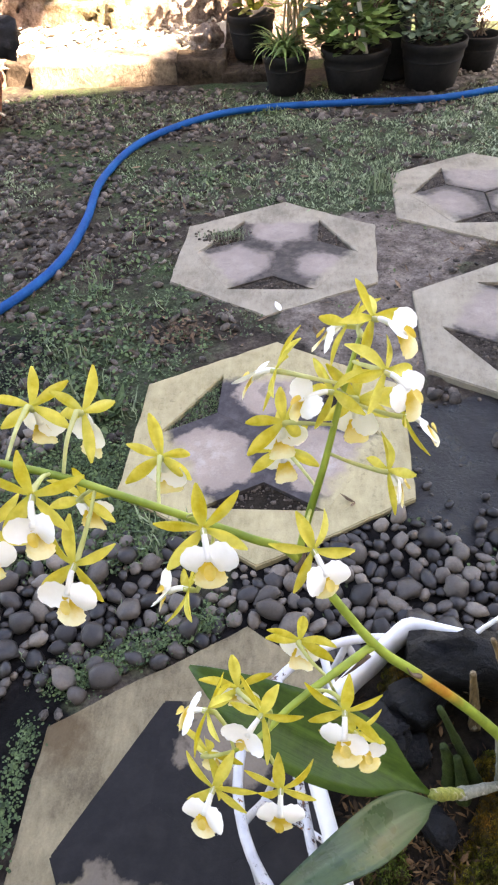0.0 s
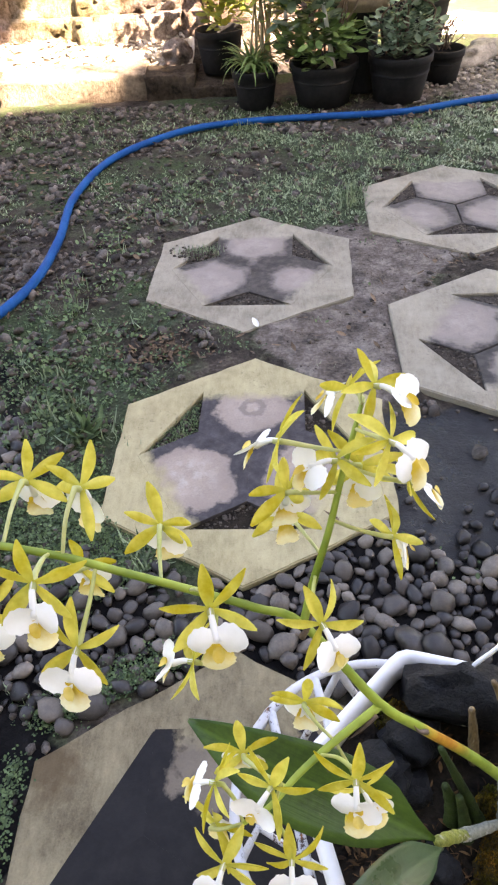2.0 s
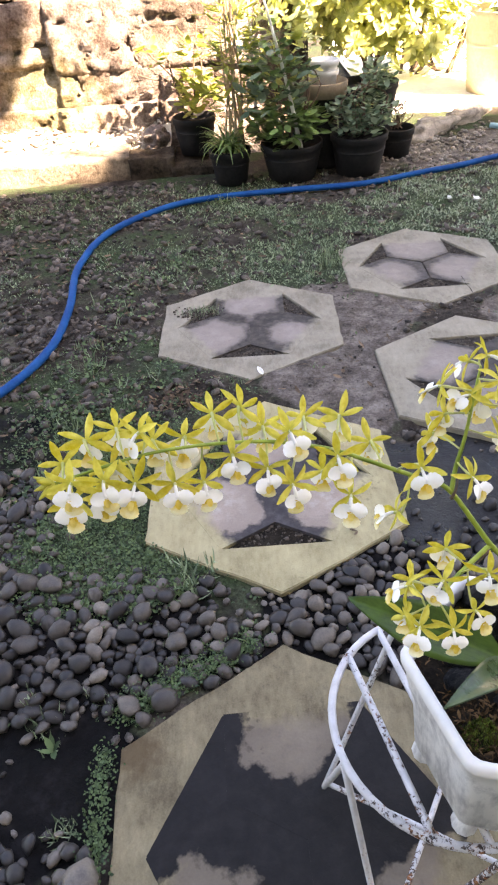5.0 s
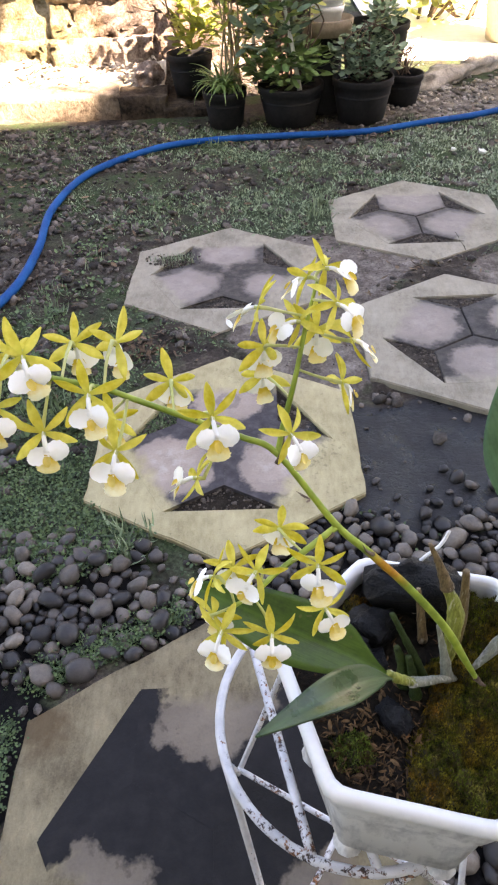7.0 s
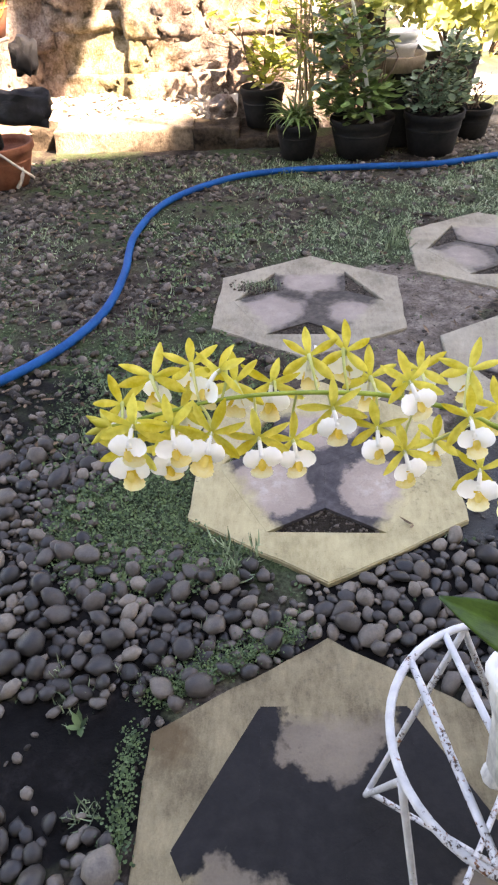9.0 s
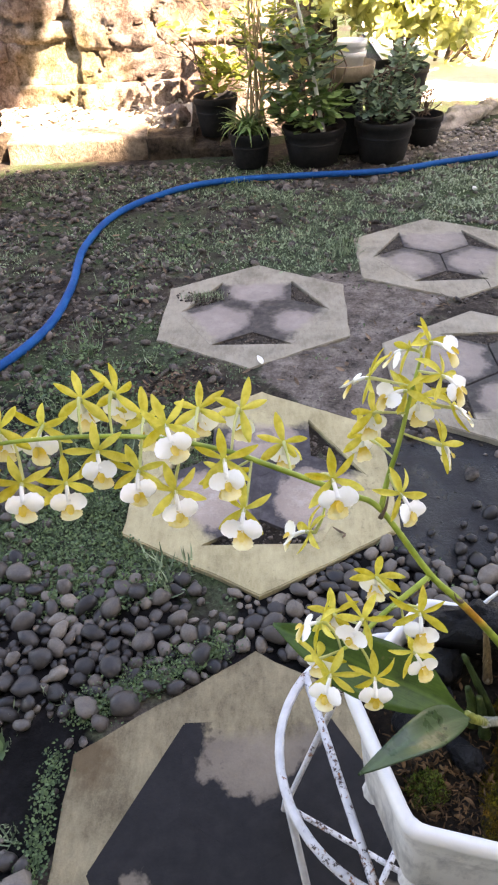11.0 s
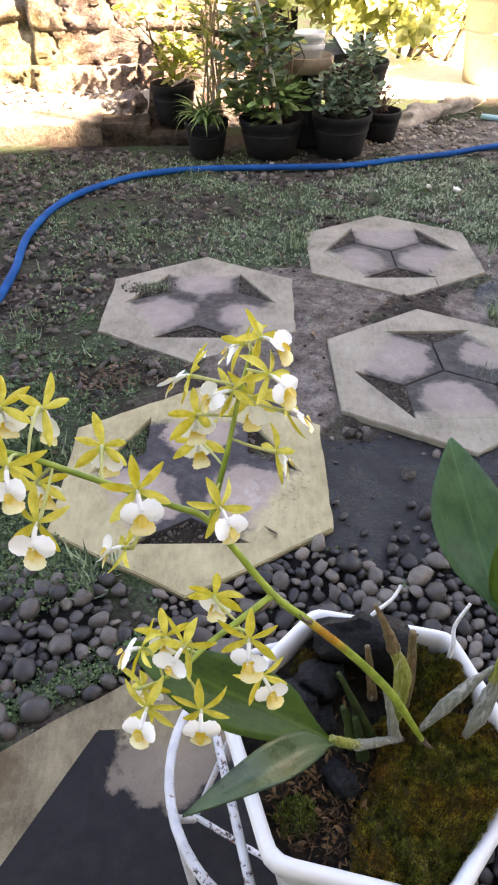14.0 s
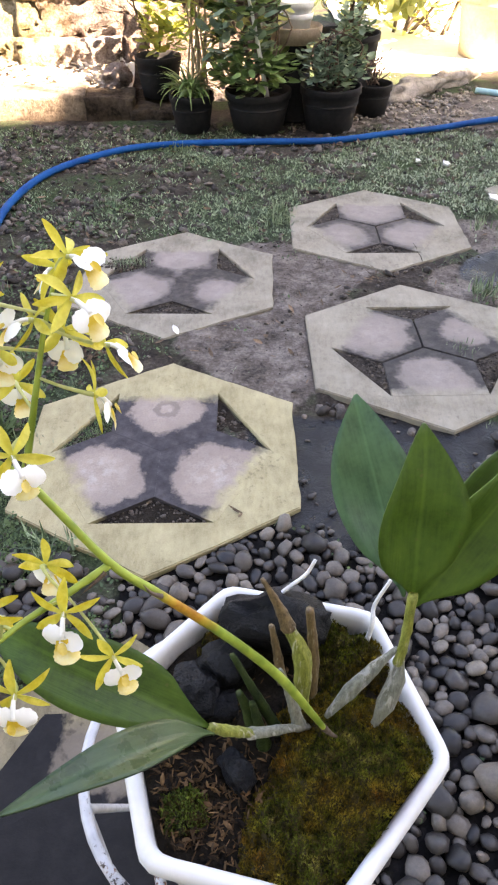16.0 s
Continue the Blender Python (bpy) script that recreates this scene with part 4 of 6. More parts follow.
for _ in range(420):                                            # the trefoil that creeps along the first stone's edge
    u = rng.random()
    weed(-0.228 + rng.gauss(0, 0.006), -0.465 - 0.3 * u, GROUND + rng.uniform(0.002, 0.009), rng.uniform(0.0025, 0.0048), 4)
for x, y, size, count in ((-0.335, -0.424, 0.028, 22), (-0.22, -0.405, 0.022, 22), (-0.15, -0.355, 0.022, 18), (-0.13, -0.2, 0.045, 30),
                          (0.635, 0.50, 0.045, 30), (0.665, 0.512, 0.04, 26), (0.735, 0.84, 0.04, 22), (0.21, 0.94, 0.045, 40), (0.22, 0.88, 0.05, 30), (0.72, 0.05, 0.04, 22), (0.62, 0.03, 0.035, 20), (0.86, 0.96, 0.05, 26), (-0.3, 0.13, 0.05, 26)):
    for _ in range(6):
        tuft(x + rng.gauss(0, 0.018), y + rng.gauss(0, 0.018), GROUND, size, count // 4)
for x, y in ((-0.34, 0.7), (-0.38, 0.52), (-0.42, 0.26), (-0.33, 0.22), (-0.25, 0.06), (-0.38, 0.05), (-0.31, 0.86), (-0.21, 1.0), (-0.09, 1.46), (-0.4, 0.41), (-0.35, 0.15), (-0.28, 0.33)):   # leafy weeds among the gravel
    for _ in range(26):
        weed(x + rng.gauss(0, 0.035), y + rng.gauss(0, 0.035), GROUND + rng.uniform(0.002, 0.010), rng.uniform(0.006, 0.012), 4)
    for _ in range(5):
        tuft(x + rng.gauss(0, 0.03), y + rng.gauss(0, 0.03), GROUND, rng.uniform(0.02, 0.045), 5)
for _ in range(900):                                            # weeds along the first stone's far edge
    u = rng.random()
    x, y = -0.215 + 0.17 * u + rng.gauss(0, 0.012), -0.440 + 0.10 * u + abs(rng.gauss(0, 0.02))
    if not in_hex(x, y, 0.003):
        weed(x, y, GROUND + rng.uniform(0.002, 0.012), rng.uniform(0.002, 0.0045), 4)
for _ in range(900):                                            # small weeds over the stony soil beside the second stone
    x, y = rng.uniform(-0.5, -0.12), rng.uniform(-0.02, 0.36)
    if noise.noise(Vector((x * 11, y * 11, 4.0))) > -0.12 and not in_hex(x, y, 0.018):
        weed(x, y, ground_height(x, y) + rng.uniform(0.0, 0.006), rng.uniform(0.003, 0.0075), 3)
for k in range(22):                                             # a rosette of long leaves against its edge
    form = blade(rng.uniform(0.030, 0.052), rng.uniform(0.007, 0.011), lance, 6, 1, 0.2, rng.uniform(0.3, 1.2), 0.2)
    weeds.put(*form, Matrix.Translation((-0.276 + rng.gauss(0, 0.010), 0.058 + rng.gauss(0, 0.012), GROUND + 0.005)) @ pose(0, 0, 0, 0, 0, 137.5 * k) @ pose(0, 0, 0, rng.uniform(10, 45), 0, 0))
for _ in range(170):                                            # rusty dead leaves between the second and the third stone
    x, y = rng.gauss(-0.19, 0.045), rng.gauss(0.285, 0.03)
    if not in_hex(x, y, 0.006):
        straw.put(*blade(rng.uniform(0.006, 0.016), rng.uniform(0.004, 0.009), oval, 3, 1, 0.4, 0.6), pose(x, y, ground_height(x, y) + rng.uniform(0.001, 0.006), rng.uniform(-25, 25), rng.uniform(-25, 25), rng.uniform(0, 360)))
for _ in range(420):                                            # small weeds and grass in one hollow of the second stone
    a, b = sorted((rng.random(), rng.random()))
    p = Vector((-0.089, 0.056)) * (1 - b) + Vector((-0.089, 0.145)) * a + Vector((-0.165, 0.004)) * (b - a)
    weed(p.x + 0.004, p.y, -0.008, rng.uniform(0.0025, 0.0040), 2)
for _ in range(200):
    a, b = sorted((rng.random(), rng.random()))
    p = Vector((-0.089, 0.056)) * (1 - b) + Vector((-0.089, 0.145)) * a + Vector((-0.165, 0.004)) * (b - a)
    tuft(p.x + 0.004, p.y, -0.011, rng.uniform(0.008, 0.018), 1)
for _ in range(60):                                             # and some in the fifth
    tuft(0.552 + rng.gauss(0, 0.014), 0.288 + rng.gauss(0, 0.014), -0.004, rng.uniform(0.01, 0.022), 1)
for _ in range(260):                                            # dry tufts in a hollow of the third
    tuft(-0.134 + rng.gauss(0, 0.024), 0.652 + rng.gauss(0, 0.011), -0.004, rng.uniform(0.010, 0.026), 1)
for x, y, size, count in ((-0.298, -0.456, 0.020, 7), (-0.262, -0.553, 0.02, 30), (-0.28, -0.56, 0.022, 20)):   # weeds in the mud
    tuft(x, y, ground_height(x, y), size, count)
for k in range(5):                                              # a broad-leaved seedling in the mud
    weeds.put(*weed_shapes[k % 2], Matrix.Translation((-0.295, -0.463, GROUND + 0.006)) @ pose(0, 0, 0, 0, 0, 40 + 83 * k) @ pose(0, 0, 0, 38 - 6 * (k % 3), 0, 0) @ Matrix.Diagonal((0.011, 0.021, 0.018, 1)))
for turn, long in ((65, 0.024), (150, 0.014), (75, 0.016)):     # a scrap of dead leaf on the second stone
    straw.put(*blade(long, 0.004, oval, 4, 1, 0.3, 0.5), pose(0.134, -0.136, 0.002, 4, 0, turn))
for _ in range(32):                                             # twigs and dead leaves caught between two stones
    m = pose(0.445 + rng.gauss(0, 0.022), 0.577 + rng.gauss(0, 0.010), GROUND + rng.uniform(0.004, 0.012), rng.uniform(-20, 20), rng.uniform(-20, 20), rng.uniform(0, 360))
    straw.put(*blade(rng.uniform(0.010, 0.026), rng.uniform(0.0015, 0.005), oval, 3, 1, 0.3, 0.4), m)
for _ in range(900):
    x, y = rng.uniform(-1.0, 1.2), rng.uniform(0.0, 1.6)
    if not in_hex(x, y, 0.01) and wet_patch(x, y) < 0.1:
        m = pose(x, y, ground_height(x, y) + 0.008, rng.uniform(-18, 18), rng.uniform(-18, 18), rng.uniform(0, 360))
        straw.put(*blade(rng.uniform(0.008, 0.026), rng.uniform(0.002, 0.011), oval, 3, 1, 0.3, 0.4), m)
tagged(part("grass", grass.mesh("grass", GRASS), ground, "short green grass tufts"), kind="stuff")
tagged(part("pale_grass", pale_grass.mesh("pale_grass", GRASS_PALE), ground, "pale grey-green short grass"), kind="stuff")
tagged(part("weeds", weeds.mesh("weeds", WEED), ground, "creeping small-leaved weeds"), kind="stuff")
tagged(part("leaf_litter", straw.mesh("leaf_litter", LITTER), ground, "dry leaf litter and straw"), kind="stuff")

# ---- garden hose ----
hose_line = [(-1.1, -0.02, 0.0), (-0.80, 0.12, 0.0), (-0.60, 0.30, 0.0), (-0.50, 0.50, 0.0), (-0.485, 0.72, 0.0), (-0.505, 0.98, 0.0), (-0.45, 1.24, 0.0), (-0.28, 1.43, 0.0), (-0.10, 1.495, 0.0),
             (0.15, 1.51, 0.0), (0.42, 1.515, 0.0), (0.62, 1.58, 0.0), (0.79, 1.63, 0.0), (1.03, 1.73, 0.0), (1.5, 1.85, 0.0), (2.2, 1.9, 0.0)]
line = [Vector((p.x, p.y, GROUND + 0.0145)) for p in smooth_line(hose_line, 8)]
thing("garden_hose", "bright blue plastic garden hose lying across the ground", "hose", data=mesh("garden_hose", *tube(line, 0.0102, 12, False, 0.03), HOSE))

# ---- plant stand ----
RING, RING_R, RING_Z = Vector((0.1355, -0.587, 0)), 0.102, 0.25
stand = thing("plant_stand", "white-painted wire plant stand with rusty chips", "plant stand", pose(0, 0, 0))


def on_ring(angle, r=RING_R, z=RING_Z):
    return Vector((RING.x + r * math.cos(radians(angle)), RING.y + r * math.sin(radians(angle)), z))


def bar(name, points, radius, parent, material=STEEL, steps=5, closed=False, label="", sides=8):
    line = points if closed else (smooth_line(points, steps) if len(points) > 2 else [Vector(points[0]).lerp(Vector(points[1]), k / 12) for k in range(13)])
    return part(name, mesh(name, *tube(line, radius, sides, closed, 0.05), material), parent, label)


bar("ring", [on_ring(360 * k / 48) for k in range(48)], 0.0036, stand, closed=True)
FEET, TOPS = (151, 238, 331, 58), (106, 198, 286, 16)
feet = [on_ring(a, 0.117, 0.006) for a in FEET]
for k in range(4):
    bar("leg", [on_ring(TOPS[k], RING_R, RING_Z - 0.006), feet[k]], 0.0031, stand)
    bar("leg", [on_ring(TOPS[(k + 1) % 4], RING_R, RING_Z - 0.006), feet[k]], 0.0031, stand)
for k in (0, 1):
    bar("brace", [feet[k] + Vector((0, 0, 0.012 + 0.006 * k)), feet[k + 2] + Vector((0, 0, 0.012 + 0.006 * k))], 0.003, stand, STEEL_RUSTY)
along = Vector((0.036, -0.142, 0)).normalized()
across = Vector((-along.y, along.x, 0))
for d in (-0.052, 0.0235, 0.061):
    half = math.sqrt(RING_R ** 2 - d * d)
    mid = RING + across * -d + Vector((0, 0, RING_Z))
    bar("crossbar", [mid - along * half, mid + along * half], 0.0033, stand)

# ---- flower pot ----
POT, RIM_Z, POT_TURN = Vector((0.1580, -0.6315, 0)), 0.390, 47


def hexed(a):
    """Outline of a hexagon with rounded corners."""
    k = (math.degrees(a) - POT_TURN + 30) % 60 - 30
    flat = math.cos(radians(30)) / math.cos(radians(30 - abs(k)))
    return min(flat, 0.955 - 0.03 * (abs(k) / 30) ** 2 + 0.02) * 1.02


base = RING_Z + 0.005
flower_pot = thing("flower_pot", "white hexagonal plastic flower pot, scuffed and grimy", "flower pot", pose(POT.x, POT.y, base))
h = RIM_Z - base
shell = [(0.050, 0.0), (0.056, 0.0), (0.059, 0.004), (0.058, 0.012), (0.061, 0.02), (0.0735, h - 0.05), (0.0748, h - 0.044), (0.0762, h - 0.040), (0.079, h - 0.028), (0.0812, h - 0.0125), (0.0832, h - 0.0115), (0.0846, h - 0.0085), (0.0850, h - 0.005),
         (0.0842, h - 0.0018), (0.0825, h), (0.0797, h + 0.0002), (0.0775, h - 0.001), (0.0762, h - 0.004), (0.0757, h - 0.009), (0.0756, h - 0.0105), (0.0754, h - 0.016), (0.0750, h - 0.03), (0.066, 0.02), (0.05, 0.014)]
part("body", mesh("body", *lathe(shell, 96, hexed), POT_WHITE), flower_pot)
for k in range(6):
    a = radians(POT_TURN + 60 * k)
    foot = lathe([(0.004, 0), (0.009, 0.0), (0.010, 0.004), (0.007, 0.018), (0.003, 0.03)], 10)
    part("foot", mesh("foot", *foot, POT_WHITE), flower_pot, "", pose(0.057 * math.cos(a), 0.057 * math.sin(a), 0.0, 0, 0, math.degrees(a)))

# ---- what fills the pot ----
SOIL_Z = RIM_Z - 0.015
rows, verts, faces = 18, [(POT.x, POT.y, SOIL_Z + 0.002)], []
for i in range(1, rows + 1):
    for k in range(72):
        a = 2 * math.pi * k / 72
        r = 0.0752 * hexed(a) * i / rows
        x, y = POT.x + r * math.cos(a), POT.y + r * math.sin(a)
        verts.append((x, y, SOIL_Z + 0.004 * noise.noise(Vector((x * 60, y * 60, 1))) + 0.002 * noise.noise(Vector((x * 190, y * 190, 4)))))
faces += [(0, 1 + k, 1 + (k + 1) % 72) for k in range(72)]
for i in range(rows - 1):
    faces += [(1 + i * 72 + k, 1 + (i + 1) * 72 + k, 1 + (i + 1) * 72 + (k + 1) % 72, 1 + i * 72 + (k + 1) % 72) for k in range(72)]
thing("potting_mix", "dark damp orchid potting mix filling the pot", "potting mix", data=mesh("potting_mix", verts, faces, GRIT))


def in_pot(x, y, grow=0.0):
    dx, dy = x - POT.x, y - POT.y
    return math.hypot(dx, dy) < (0.0745 + grow) * hexed(math.atan2(dy, dx))


chips = Heap()
husks = [blade(1.0, w, lambda t: max(0.04, math.sin(math.pi * (0.03 + 0.94 * t)) ** 0.7), 4, 1, c, b, 0.0, 0.05) for w, c, b in ((0.16, 0.7, 0.2), (0.24, 0.9, -0.3), (0.13, 0.5, 0.5), (0.38, 0.6, 0.1))]
for n in range(2200):
    near_edge = n < 900
    x, y = (rng.gauss(0.122, 0.022), rng.gauss(-0.672, 0.020)) if near_edge else (POT.x + rng.uniform(-0.08, 0.08), POT.y + rng.uniform(-0.08, 0.08))
    if in_pot(x, y, -0.003) and (near_edge or rng.random() < 0.45):
        size = rng.uniform(0.002, 0.006)
        chips.put(*husks[rng.randrange(4)], pose(x, y, SOIL_Z + rng.uniform(0.001, 0.006), rng.uniform(-30, 30), rng.uniform(-60, 60), rng.uniform(0, 360)) @ Matrix.Scale(size, 4))
thing("bark_chips", "brown bark chips and rice husk strewn on the potting mix", "bark chips", kind="stuff", data=chips.mesh("bark_chips", BARK))


def moss_clump(x, y, rx, ry, height, label, seed):
    """A mound with a mat of tiny shoots on it."""
    m = pose(x, y, SOIL_Z - 0.001, 0, 0, seed * 37)
    body, count = Heap(), 26
    hv, hf = [], []
    for j in range(count + 1):
        for i in range(count + 1):
            u, v = 2 * i / count - 1, 2 * j / count - 1
            d = math.hypot(u, v) * (1 + 0.25 * noise.noise(Vector((u * 2 + seed, v * 2, 0))))
            z = height * max(0.0, 1 - d ** 2.4) + (0.006 * noise.noise(Vector((u * 4, v * 4, seed))) + 0.0045 * noise.noise(Vector((u * 9, v * 9, seed)))) * (d < 1)
            hv.append(Vector((u * rx, v * ry, z if d < 1.02 else -0.006)))
    for j in range(count):
        for i in range(count):
            a = j * (count + 1) + i
            quad = (a, a + 1, a + count + 2, a + count + 1)
            if all(in_pot(*(m @ hv[q]).xy, 0.0010) for q in quad):
                hf.append(quad)
    clump = thing("moss_clump", label, "moss", m)
    part("mat", mesh("mat", hv, hf, MOSS_BASE), clump)
    shoot = blade(1.0, 0.35, lambda t: max(0.05, 1 - t), 2, 1, 0, 0.8)
    for _ in range(int(rx * ry * 17e6)):
        i, j = rng.uniform(0, count - 0.01), rng.uniform(0, count - 0.01)
        a = int(j) * (count + 1) + int(i)
        p = hv[a].lerp(hv[a + 1], i % 1).lerp(hv[a + count + 1].lerp(hv[a + count + 2], i % 1), j % 1)
        w = m @ p
        if p.z > 0.0006 and in_pot(w.x, w.y, 0.0022):
            body.put(*shoot, Matrix.Translation(p) @ pose(0, 0, 0, 0, 0, rng.uniform(0, 360)) @ pose(0, 0, 0, rng.uniform(20, 90), 0, 0) @ Matrix.Scale(rng.uniform(0.0010, 0.0030), 4))
    tagged(part("turf", body.mesh("turf", MOSS_GREEN if "small green moss" in label else MOSS), clump), kind="stuff")


moss_clump(0.199, -0.655, 0.045, 0.050, 0.023, "thick brown-green moss cushion along the pot's rim", 1)
moss_clump(0.166, -0.684, 0.036, 0.026, 0.015, "olive moss cushion in the front of the pot", 2)
moss_clump(0.194, -0.592, 0.024, 0.016, 0.016, "dark moss cushion at the back of the pot", 3)
moss_clump(0.209, -0.594, 0.014, 0.020, 0.016, "brown moss against the rim", 6)
moss_clump(0.128, -0.585, 0.011, 0.010, 0.014, "small moss cushion on charcoal", 4)
moss_clump(0.116, -0.668, 0.013, 0.011, 0.010, "small green moss cushion below the lower leaf", 5)

for n, (x, y, size, turn, tip) in enumerate(((0.160, -0.578, (0.062, 0.030, 0.056), -10, 20), (0.134, -0.598, (0.030, 0.026, 0.028), 30, 10), (0.119, -0.614, (0.026, 0.026, 0.026), 70, -8),
                                              (0.132, -0.620, (0.016, 0.018, 0.016), 10, 20), (0.140, -0.652, (0.014, 0.022, 0.014), 40, 0), (0.112, -0.632, (0.016, 0.02, 0.018), 100, 12))):
    thing("charcoal_lump", "black cracked charcoal lump in the potting mix" if n else "large flat black charcoal slab leaning on the pot's rim", "charcoal",
          pose(x, y, SOIL_Z + size[2] * 0.32, tip, 0, turn), "charcoal in the pot", data=mesh("charcoal_lump", *rough_lump(size, 20 + n, 1.15), CHARCOAL))

# ---- the orchid ----
orchid = thing("orchid", "potted orchid flowering with yellow-green stars and white lips", "orchid", pose(0.175, -0.628, SOIL_Z))
ROOT_PLACE = Matrix.Translation((-0.175, 0.628, -SOIL_Z))


def orchid_part(name, verts, faces, material, parent=None, label=""):
    ob = part(name, mesh(name, [ROOT_PLACE @ Vector(v) for v in verts] if parent is None else verts, faces, material), parent or orchid, label)
    return ob


stem_line = smooth_line([(0.1815, -0.643, 0.402), (0.1735, -0.642, 0.418), (0.158, -0.642, 0.450), (0.138, -0.645, 0.484), (0.116, -0.650, 0.518), (0.1015, -0.651, 0.537), (0.080, -0.645, 0.569), (0.068, -0.6456, 0.578), (0.052, -0.646, 0.5868),
                          (0.036, -0.647, 0.596), (0.024, -0.6475, 0.6025), (0.008, -0.648, 0.608), (-0.007, -0.6486, 0.6115), (-0.024, -0.650, 0.6135), (-0.042, -0.654, 0.616), (-0.060, -0.659, 0.6174), (-0.078, -0.6645, 0.6164), (-0.096, -0.6705, 0.615)], 5)


def stem_material():
    n = Nodes("green_flower_stem")
    local = n.add("ShaderNodeSeparateXYZ")
    n.link(n.position, local.inputs[0])
    green = n.ramp(n.noise(70, 3), (0.35, (0.15, 0.22, 0.022)), (0.65, (0.33, 0.41, 0.06)))
    rusty = n.ramp(n.noise(160, 4), (0.35, (0.38, 0.15, 0.015)), (0.65, (0.55, 0.33, 0.04)))
    spot = n.maths("ABSOLUTE", n.maths("SUBTRACT", local.outputs["Z"], 0.507))
    spot = n.maths("ADD", spot, n.maths("MULTIPLY", n.noise(120, 3), 0.012))
    tall = n.step(spot, 0.022, 0.012)
    n.bump(n.noise(300, 3), 0.2, 0.0005)
    return n.finish(n.mix(tall, green, rusty), 0.45, specular=0.4)


STEM = stem_material()
orchid_part("flower_stem", *tube(stem_line, lambda t: 0.0012 + 0.009 * t if t < 0.1 else 0.0021 - 0.0009 * (t - 0.1) / 0.25 if t < 0.35 else 0.0012 - 0.0006 * (t - 0.35) / 0.65, 10), STEM, None, "green flower stem with a rusty stained joint")
orchid_part("dry_stem_base", *tube(smooth_line([(0.180, -0.6428, 0.405), (0.1845, -0.643, 0.398), (0.1896, -0.6432, 0.393)], 4), lambda t: 0.0017 - 0.0011 * t, 8, False, 0.2), TWIG, None, "dry brown end of the flower stem")
up_line = smooth_line([(0.080, -0.645, 0.569), (0.0825, -0.639, 0.579), (0.0865, -0.634, 0.594), (0.0905, -0.626, 0.610), (0.0945, -0.618, 0.622)], 5)
orchid_part("side_stem", *tube(up_line, lambda t: 0.0013 * (1 - 0.55 * t), 8), STEM)
low_line = smooth_line([(0.102, -0.651, 0.536), (0.0885, -0.660, 0.5320), (0.078, -0.669, 0.5315), (0.0705, -0.677, 0.5310), (0.063, -0.681, 0.529)], 5)
orchid_part("side_stem", *tube(low_line, lambda t: 0.0014 * (1 - 0.5 * t), 8), STEM)

for points in ([(0.0795, -0.6475, 0.567), (0.0815, -0.6465, 0.572), (0.0825, -0.6445, 0.579)], [(0.1005, -0.6535, 0.535), (0.0965, -0.6565, 0.5325), (0.0925, -0.6585, 0.5295)], [(0.117, -0.6515, 0.519), (0.114, -0.6530, 0.523), (0.112, -0.6535, 0.528)]):
    orchid_part("bract", *tube(smooth_line(points, 4), lambda t: 0.0010 * (1 - 0.9 * t), 6), TWIG, None, "dry brown bract at a joint")

tepal_meshes = [mesh("tepal", *blade(0.0116, w, lambda t: max(0.08, math.sin(math.pi * (0.09 + 0.86 * t ** 1.2)) ** 0.95), 9, 2, 0.5, b, 0.15), TEPAL) for w in (0.0035, 0.0029) for b in (-0.7, -0.2, 0.4, 0.9)]
lobe_meshes = [mesh("lip_lobe", *blade(0.0070, w, lambda t: max(0.12, math.sin(math.pi * (0.13 + 0.855 * t ** 1.05)) ** 0.6 * (1 + 0.05 * math.sin(23 * t))), 16, 3, c, b), LIP_WHITE) for b, w, c in ((-0.5, 0.0064, -0.35), (0.4, 0.0068, -0.25), (0.7, 0.0060, 0.25))]
mid_meshes = [mesh("mid_lobe", *blade(0.0060, 0.0068, lambda t: max(0.2, (0.42 + 0.8 * t - 0.75 * t ** 7) * (1 + 0.06 * math.sin(31 * t))), 12, 3, c, b, f), LIP_CREAM) for b, c, f in ((-0.35, -0.3, 0.0), (0.35, -0.45, 0.25))]
callus_mesh = mesh("callus", *blade(0.0030, 0.0022, lambda t: max(0.2, math.sin(math.pi * (0.2 + 0.75 * t)) ** 0.7), 6, 2, 0.5, 0.3, 0.1), LIP_YELLOW)
column_mesh = mesh("column", *tube(smooth_line([(0, 0.0004, 0.0), (0, -0.0022, -0.0016), (0, -0.0044, -0.0050)], 4), lambda t: 0.0005 + 0.0004 * t, 8), LIP_WHITE)
bud_mesh = mesh("bud", *lathe([(0.0003, 0), (0.0009, 0.001), (0.0014, 0.0035), (0.0012, 0.0062), (0.0003, 0.0095)], 10), TEPAL)


def nearest_on(lines, p):
    return min((q for line in lines for q in line), key=lambda q: (q - p).length)


